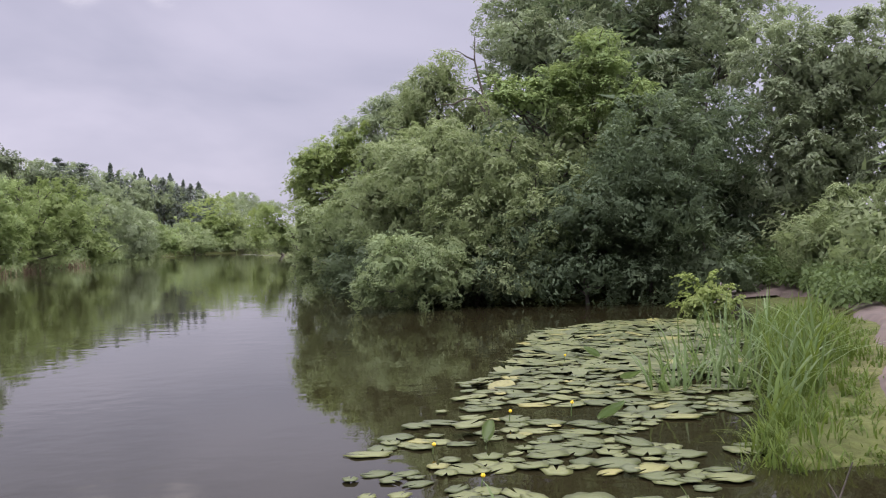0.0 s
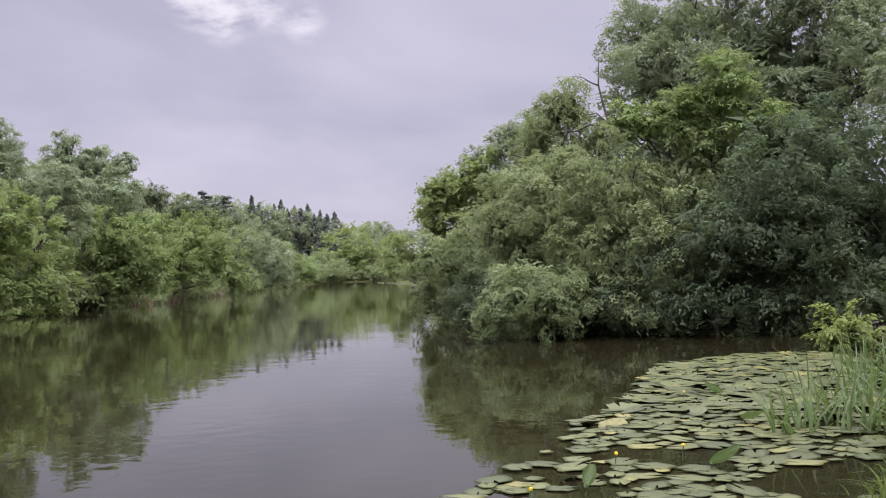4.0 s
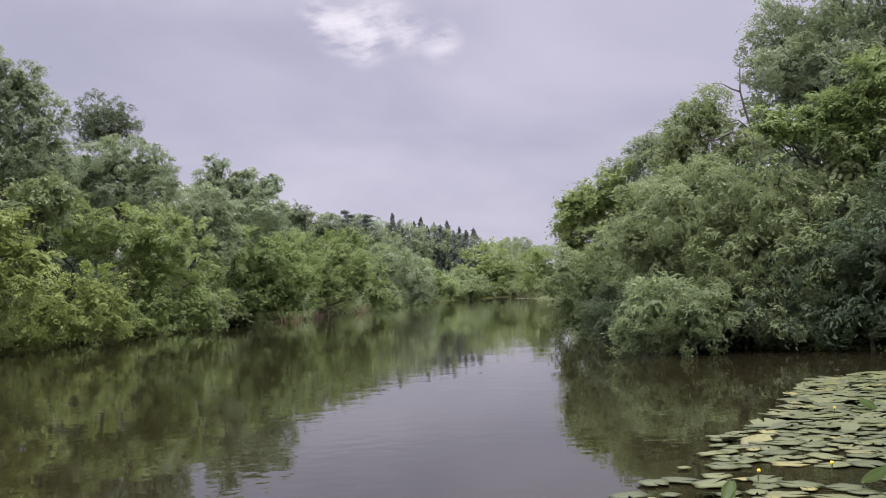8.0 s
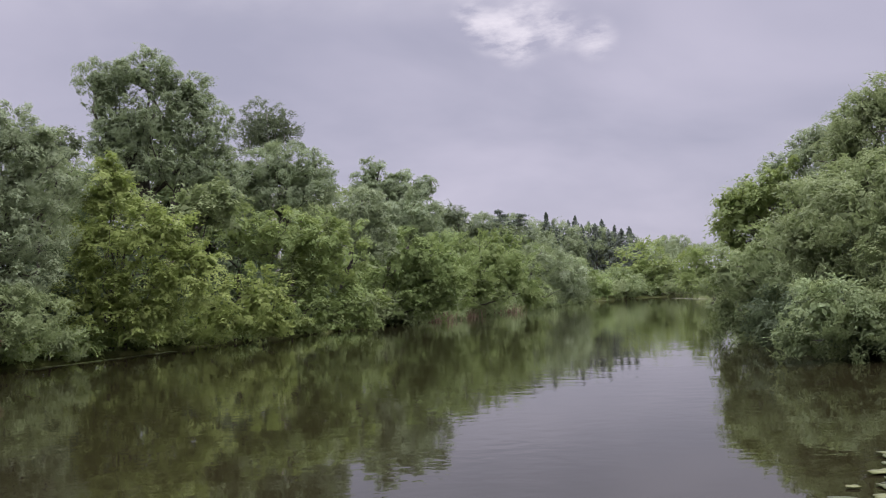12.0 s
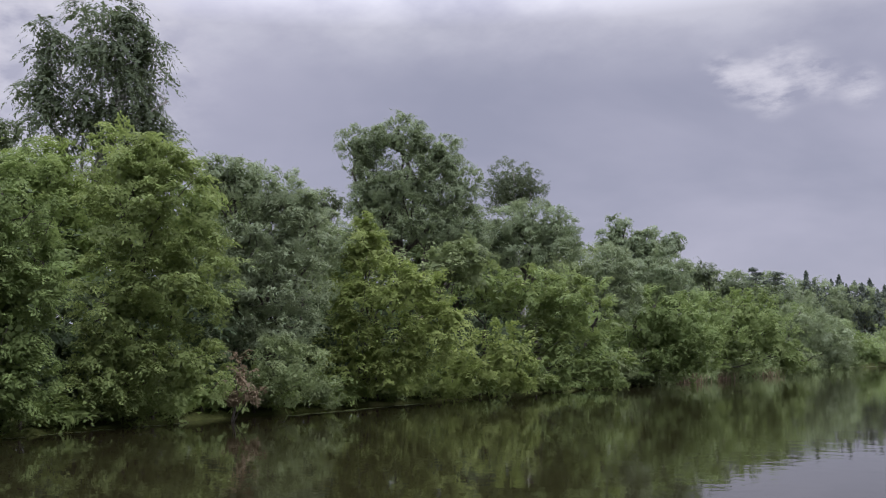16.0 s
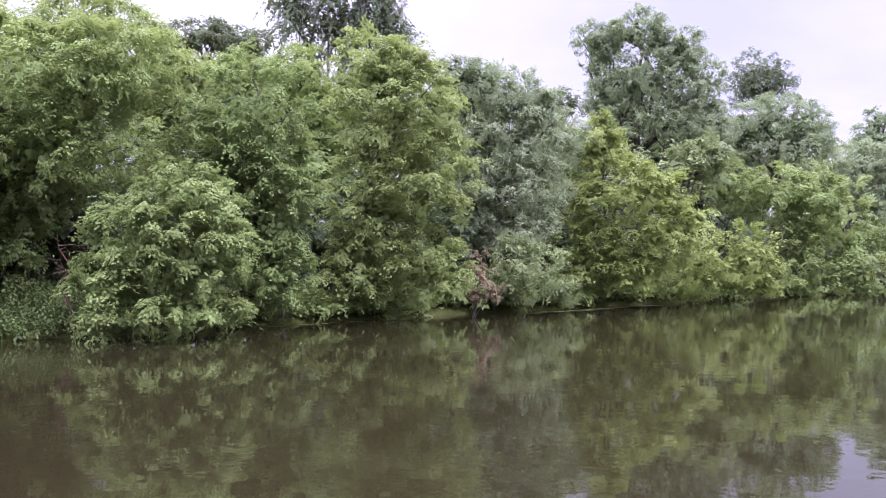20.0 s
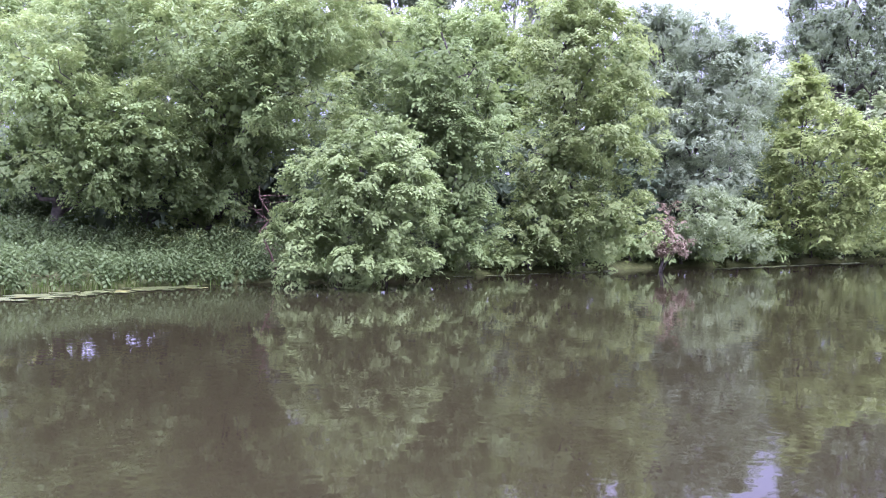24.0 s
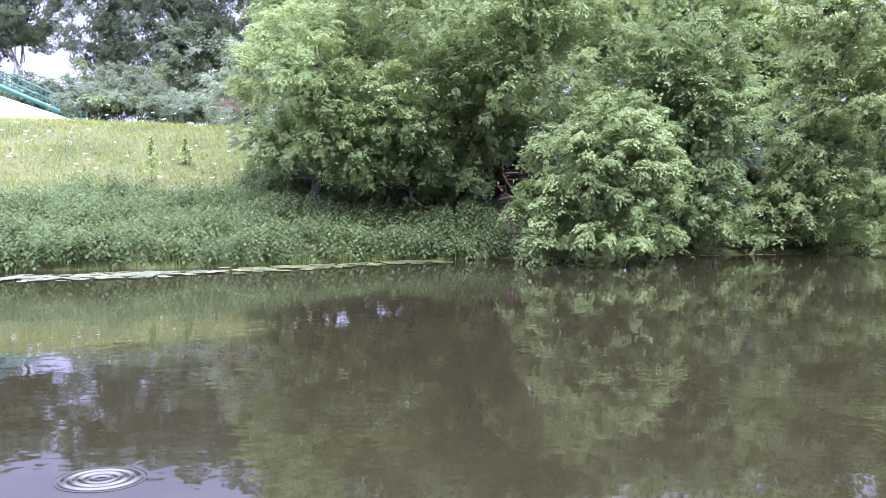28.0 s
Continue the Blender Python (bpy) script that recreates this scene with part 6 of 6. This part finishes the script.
def tufts(name, n, lo, hi, test, each, spread, tall, wide, lean, mat, label, seed):
    """Grass growing in tufts: each a sheaf of arching blades."""
    rng = np.random.default_rng(seed)
    x, y = scatter(n, lo, hi, test, seed)
    h = rng.uniform(0.55, 1.1, len(x)) * tall
    h *= np.interp(y, [5.5, 6.6, 8.2, 12.5, 14], [0.5, 0.55, 1.0, 1.0, 0.6]) * np.clip(np.abs(path_x(y) - x) - 0.45, 0.25, 0.6) / 0.6
    x, y, h = np.repeat(x, each), np.repeat(y, each), np.repeat(h, each)
    x, y = x + rng.normal(size=len(x)) * spread, y + rng.normal(size=len(x)) * spread
    return blades(name, x, y, h * rng.uniform(0.5, 1.15, len(x)), wide * rng.uniform(0.7, 1.4, len(x)), lean, mat, label, "grass", seed + 1)


tufts("bank_grass", 5200, (0.0, 3.0), (9.5, 24), lambda x, y, d, r: (d > 0.06) & (x < path_x(y) - 0.42) & (d < 1.6) & (y > 6.1) & (y < 17.5), 9, 0.06, 0.5, 0.017, 0.9, M_GRASS, "fresh green grass on the near bank", 41)
tufts("tall_grass", 900, (0.0, 3.0), (9.5, 24), lambda x, y, d, r: (d > 0.15) & (x < path_x(y) - 0.6) & (d < 1.2) & (y > 7.6) & (y < 15), 7, 0.06, 1.15, 0.032, 0.95, M_GRASS, "tall arching pale-tipped grass on the near bank", 48)
tufts("bank_grass", 2600, (0.0, 2.5), (12, 26), lambda x, y, d, r: (d > 2.3) & (y > 3.5) & (d < 5), 12, 0.06, 0.6, 0.016, 1.0, M_GRASS, "rough grass beside the trodden path", 44)
tufts("shore_tuft", 420, (0.0, 4.5), (3.5, 8), lambda x, y, d, r: (d > -0.15) & (d < 0.35) & (y > 6.15), 14, 0.05, 0.4, 0.014, 1.0, M_GRASS, "drooping grass tufts at the water edge", 46)


def reed_clump(cx, cy, count, spread, tall, seed):
    rng = np.random.default_rng(seed)
    x, y = cx + rng.normal(size=count) * spread, cy + rng.normal(size=count) * spread
    ob = blades("reed_clump", x, y, tall * rng.uniform(0.6, 1.15, count), rng.uniform(0.026, 0.05, count), 0.85, M_REED, "clump of broad green reeds standing in the water", "reeds", seed + 1, 5)
    return tagged(ob, group="reeds by the near bank")


for k, (cx, cy, n, s, t) in enumerate([(1.75, 9.95, 12, 0.08, 0.8), (2.05, 10.1, 22, 0.18, 0.85), (2.4, 10.6, 26, 0.24, 0.85), (2.85, 11.4, 30, 0.3, 0.9), (3.2, 12.3, 30, 0.3, 0.9), (3.7, 13.8, 34, 0.4, 0.9), (2.55, 9.9, 18, 0.14, 0.8), (2.85, 9.3, 20, 0.2, 1.0), (3.3, 10.5, 24, 0.25, 1.05), (2.5, 8.5, 16, 0.16, 0.85), (4.3, 15.6, 36, 0.4, 0.85)]):
    reed_clump(cx, cy, n, s, t, 60 + 2 * k)
reed_clump(-0.35, 5.6, 7, 0.05, 0.4, 90)
reed_clump(1.05, 5.35, 9, 0.08, 0.35, 92)


def nettle_bed(name, lo, hi, test, count, tall, seed, label, mat, leaf=0.105):
    """Upright stalks with pairs of drooping toothed leaves, in one object."""
    rng = np.random.default_rng(seed)
    x, y = scatter(count, lo, hi, test, seed)
    n = len(x)
    z = heights(x, y)
    h = tall * rng.uniform(0.65, 1.15, n) * (0.85 + 0.3 * np.sin(x * 1.7 + 0.8 * y) * np.sin(y * 1.3))
    per = 16
    u = (np.arange(per) // 2 + 1) / (per / 2)
    a = rng.uniform(0, 6.28, (n, 1)) + np.arange(per)[None] * np.pi + (np.arange(per) // 2)[None] * 1.3
    r = leaf * 0.75 * (1.15 - 0.6 * u)[None] * rng.uniform(0.8, 1.3, (n, per))
    c = np.stack([x[:, None] + r * np.cos(a), y[:, None] + r * np.sin(a), z[:, None] + h[:, None] * (0.25 + 0.75 * u)[None]], -1).reshape(-1, 3)
    out = np.stack([np.cos(a), np.sin(a), -0.25 + 0 * a], -1).reshape(-1, 3)
    nn = np.stack([0.45 * np.cos(a), 0.45 * np.sin(a), 0.9 + 0 * a], -1).reshape(-1, 3) + 0.3 * rng.normal(size=(n * per, 3))
    s = np.tile(1.2 - 0.5 * u, n) * rng.uniform(0.8, 1.25, n * per)
    v, f = leaves(c, nn, out, leaf * 1.5 * s, leaf * 0.72 * s)
    return tagged(new(name, mesh_of(name, v, f, mat)), label, "nettles", kind="stuff")


nettle_bed("nettle_bed", (-36, -16), (-22, 9), lambda x, y, d, r: (d > 0.0) & (d < 7.4 + 1.2 * np.sin(y * 0.9) + 0.5 * (y + 4)) & (d < 11), 11000, 0.85, 71, "dense green nettles on the slope above the water", M_NETTLE)
nettle_bed("nettle_bed", (5.5, 15), (10, 26), lambda x, y, d, r: (d > 1.2) & (d < 5) & (y > 15), 1500, 0.8, 72, "leafy green weeds beside the landing", M_NETTLE)
x, y = scatter(9000, (-30, -16), (-20, 6), lambda x, y, d, r: (d > -0.2) & (d < 0.7), 73)
blades("shore_tuft", x, y, np.random.default_rng(1).uniform(0.2, 0.5, len(x)), 0.03 + 0 * x, 0.5, M_GRASS, "grass fringe at the far water edge", "grass", 74, 3)
x, y = scatter(46000, (-52, -26), (-26, 10), lambda x, y, d, r: (d > 5.0 + 1.2 * np.sin(y * 0.9)) & (d < 27), 75)
rg = np.random.default_rng(2)
blades("meadow_grass", x, y, rg.uniform(0.12, 0.32, len(x)), rg.uniform(0.035, 0.065, len(x)), 1.1, M_MEADOW, "pale flowering meadow grass on the hill", "grass", 76, 2)
x, y = scatter(260, (-50, -22), (-30, 6), lambda x, y, d, r: (d > 7) & (np.sin(x * 0.7) * np.sin(y * 0.6 + 1) > 0.2), 77)
blades("dry_grass", x, y, rg.uniform(0.3, 0.6, len(x)), 0.03 + 0 * x, 0.3, M_DRY, "withered stalks among the meadow grass", "grass", 78, 2)


def umbels(seed):
    """White flat flower heads scattered over the meadow."""
    rng = np.random.default_rng(seed)
    x, y = scatter(170, (-46, -12), (-29, 4), lambda x, y, d, r: (d > 6.5) & (d < 18), seed)
    z = heights(x, y) + rng.uniform(0.55, 0.85, len(x))
    vs, fs, at = [], [], 0
    for k in range(len(x)):
        for j in range(6):
            a, r = rng.uniform(0, 6.28), rng.uniform(0, 0.07)
            c = np.array([x[k] + r * math.cos(a), y[k] + r * math.sin(a), z[k] + rng.uniform(0, 0.02)])
            s = 0.03
            ring = [c + np.array([s * math.cos(q), s * math.sin(q), 0]) for q in (0, 1.26, 2.51, 3.77, 5.03)]
            vs += ring + [c + np.array([0, 0, 0.014])]
            fs += [(at + i, at + (i + 1) % 5, at + 5) for i in range(5)]
            at += 6
    return tagged(new("umbel_flowers", mesh_of("umbel_flowers", vs, fs, M_UMBEL)), "small white umbel flowers over the meadow", "flowers", kind="stuff")


umbels(81)


def tall_weed(x, y, h, seed):
    rng = np.random.default_rng(seed)
    gz = height(x, y)
    root = tagged(new("tall_weed"), "single tall bright weed on the meadow", "plant", "tall weeds")
    root.location = (x, y, gz)
    part("stem", mesh_of("stem", *tubes([bend(rng, (0, 0, -0.05), (0, 0, h), 0.02, 0.006, 6, 0.03)], 5), M_REED, True), root)
    n = 130
    u = rng.uniform(0.1, 1, n)
    a = rng.uniform(0, 6.28, n)
    r = 0.34 * (1.1 - u) * rng.uniform(0.3, 1, n)
    c = np.stack([r * np.cos(a), r * np.sin(a), u * h], 1)
    out = np.stack([np.cos(a), np.sin(a), 0.1 + 0 * a], 1)
    part("leaves", mesh_of("leaves", *leaves(c, np.stack([0.3 * np.cos(a), 0.3 * np.sin(a), 1 + 0 * a], 1), out, 0.2, 0.09), M_YELLOW), root)


tall_weed(-33.0, -3.05, 1.5, 1)
tall_weed(-35.5, -2.1, 0.9, 2)


# ---- bare path and landing ----
def path_strip(name, line, wide, label, mat, seed):
    rng = np.random.default_rng(seed)
    pts = list(along(line, 0.35))
    v, f = [], []
    for k, (p, w) in enumerate(pts):
        n = np.array([-w[1], w[0]])
        for j in range(7):
            s = (j / 3 - 1) * wide * (0.85 + 0.25 * math.sin(k * 0.7 + j))
            q = p + n * s
            v.append((q[0], q[1], height(*q) + (0.06 if 0 < j < 6 else -0.05) + 0.008 * rng.normal()))
    for k in range(len(pts) - 1):
        for j in range(6):
            f.append((k * 7 + j, k * 7 + j + 1, (k + 1) * 7 + j + 1, (k + 1) * 7 + j))
    return tagged(new(name, mesh_of(name, v, f, mat, True)), label, "path", kind="structure")


path_strip("path", [(2.2, -30), (1.4, -14), (1.3, -5), (1.6, 0.5), (2.4, 3.2), (3.05, 5.9), (3.45, 7.7), (4.45, 9.7), (5.6, 12.6), (6.6, 16), (7.2, 20), (7.0, 23.5)], 0.42, "trodden brown earth path along the bank", M_SOIL, 1)
path_strip("landing", [(5.9, 21.2), (6.9, 22.4), (8.2, 23.6)], 1.3, "bare reddish earth landing by the thicket", M_SOIL, 2)


def dead_stick():
    root = tagged(new("dead_stick"), "thin dark dead stem leaning at the shore", "stick")
    root.location = (1.59, 5.02, height(1.59, 5.02))
    part("stem", mesh_of("stem", *tubes([[((-0.05, -0.02, -0.3), 0.011), ((0.02, 0.0, 0.25), 0.009), ((0.07, 0.03, 0.5), 0.006), ((0.16, 0.04, 0.72), 0.004)]], 6), M_BARK, True), root)
    part("twig", mesh_of("twig", *tubes([[((0.07, 0.03, 0.5), 0.006), ((0.02, 0.05, 0.6), 0.003)]], 5), M_BARK, True), root)


dead_stick()


def dry_patch(x, y, r, n, seed):
    rng = np.random.default_rng(seed)
    ob = blades("dry_reeds", x + rng.normal(size=n) * r, y + rng.normal(size=n) * r, rng.uniform(0.5, 1.4, n), 0.05 + 0 * np.zeros(n), 0.6, M_DRY, "reddish withered reeds on the far bank", "reeds", seed, 3)
    return tagged(ob, group="withered reeds")


for k, (x, y, r, n) in enumerate([(-33.4, 69, 0.9, 260), (-34.7, 77, 0.9, 240), (-36.4, 92, 1.0, 160)]):
    dry_patch(x, y, r, n, 100 + k)


# ---- the stairs behind the meadow ----
def box_arrays(a, b):
    (x0, y0, z0), (x1, y1, z1) = a, b
    v = [(x, y, z) for z in (z0, z1) for x, y in ((x0, y0), (x1, y0), (x1, y1), (x0, y1))]
    f = [(3, 2, 1, 0), (4, 5, 6, 7), (0, 1, 5, 4), (1, 2, 6, 5), (2, 3, 7, 6), (3, 0, 4, 7)]
    return v, f


def stairs():
    """A white ramp wall with green steel steps and railings, rising away from the wood."""
    root = tagged(new("outdoor_stairs"), "green steel stairs on a white concrete flank", "stairs")
    x0, y0 = -56.5, -8.7
    g = height(x0, y0)
    root.location = (x0, y0, g)
    n, run, rise = 22, 0.29, 0.128
    base = 5.5 - g
    # flank: a wedge with thickness
    L, H = n * run, n * rise
    v = [(x, y, z) for x in (0.95, 1.2) for y, z in ((0.4, -0.6), (0.4, base - 0.12), (-L, base + H - 0.75), (-L, -0.6))]
    f = [(0, 1, 2, 3), (7, 6, 5, 4), (0, 4, 5, 1), (1, 5, 6, 2), (2, 6, 7, 3), (3, 7, 4, 0)]
    part("flank_wall", mesh_of("flank_wall", v, f, M_CONCRETE), root, "whitewashed concrete flank")
    for x in (-0.75, 0.9):
        v = [(q, y, z) for q in (x, x + 0.06) for y, z in ((0.3, base - 0.1), (0.3, base + 0.16), (-L, base + H + 0.16), (-L, base + H - 0.1))]
        part("stringer", mesh_of("stringer", v, f, M_GREENSTEEL), root)
    for i in range(n):
        v, ff = box_arrays((-0.69, -(i + 1) * run, base + i * rise + 0.1), (0.9, -i * run + 0.03, base + i * rise + 0.14))
        part("tread", mesh_of("tread", v, ff, M_GREENSTEEL), root)
    for x in (-0.72, 0.93):
        for hgt in (0.45, 0.85):
            part("handrail", mesh_of("handrail", *tubes([[((x, 0.3, base + hgt), 0.028), ((x, -L, base + H + hgt), 0.028)]], 8), M_GREENSTEEL, True), root)
        for i in range(0, n + 1, 2):
            y, z = 0.25 - i * run, base + i * rise
            part("post", mesh_of("post", *tubes([[((x, y, z), 0.025), ((x, y, z + 0.86), 0.025)]], 6), M_GREENSTEEL, True), root)


stairs()
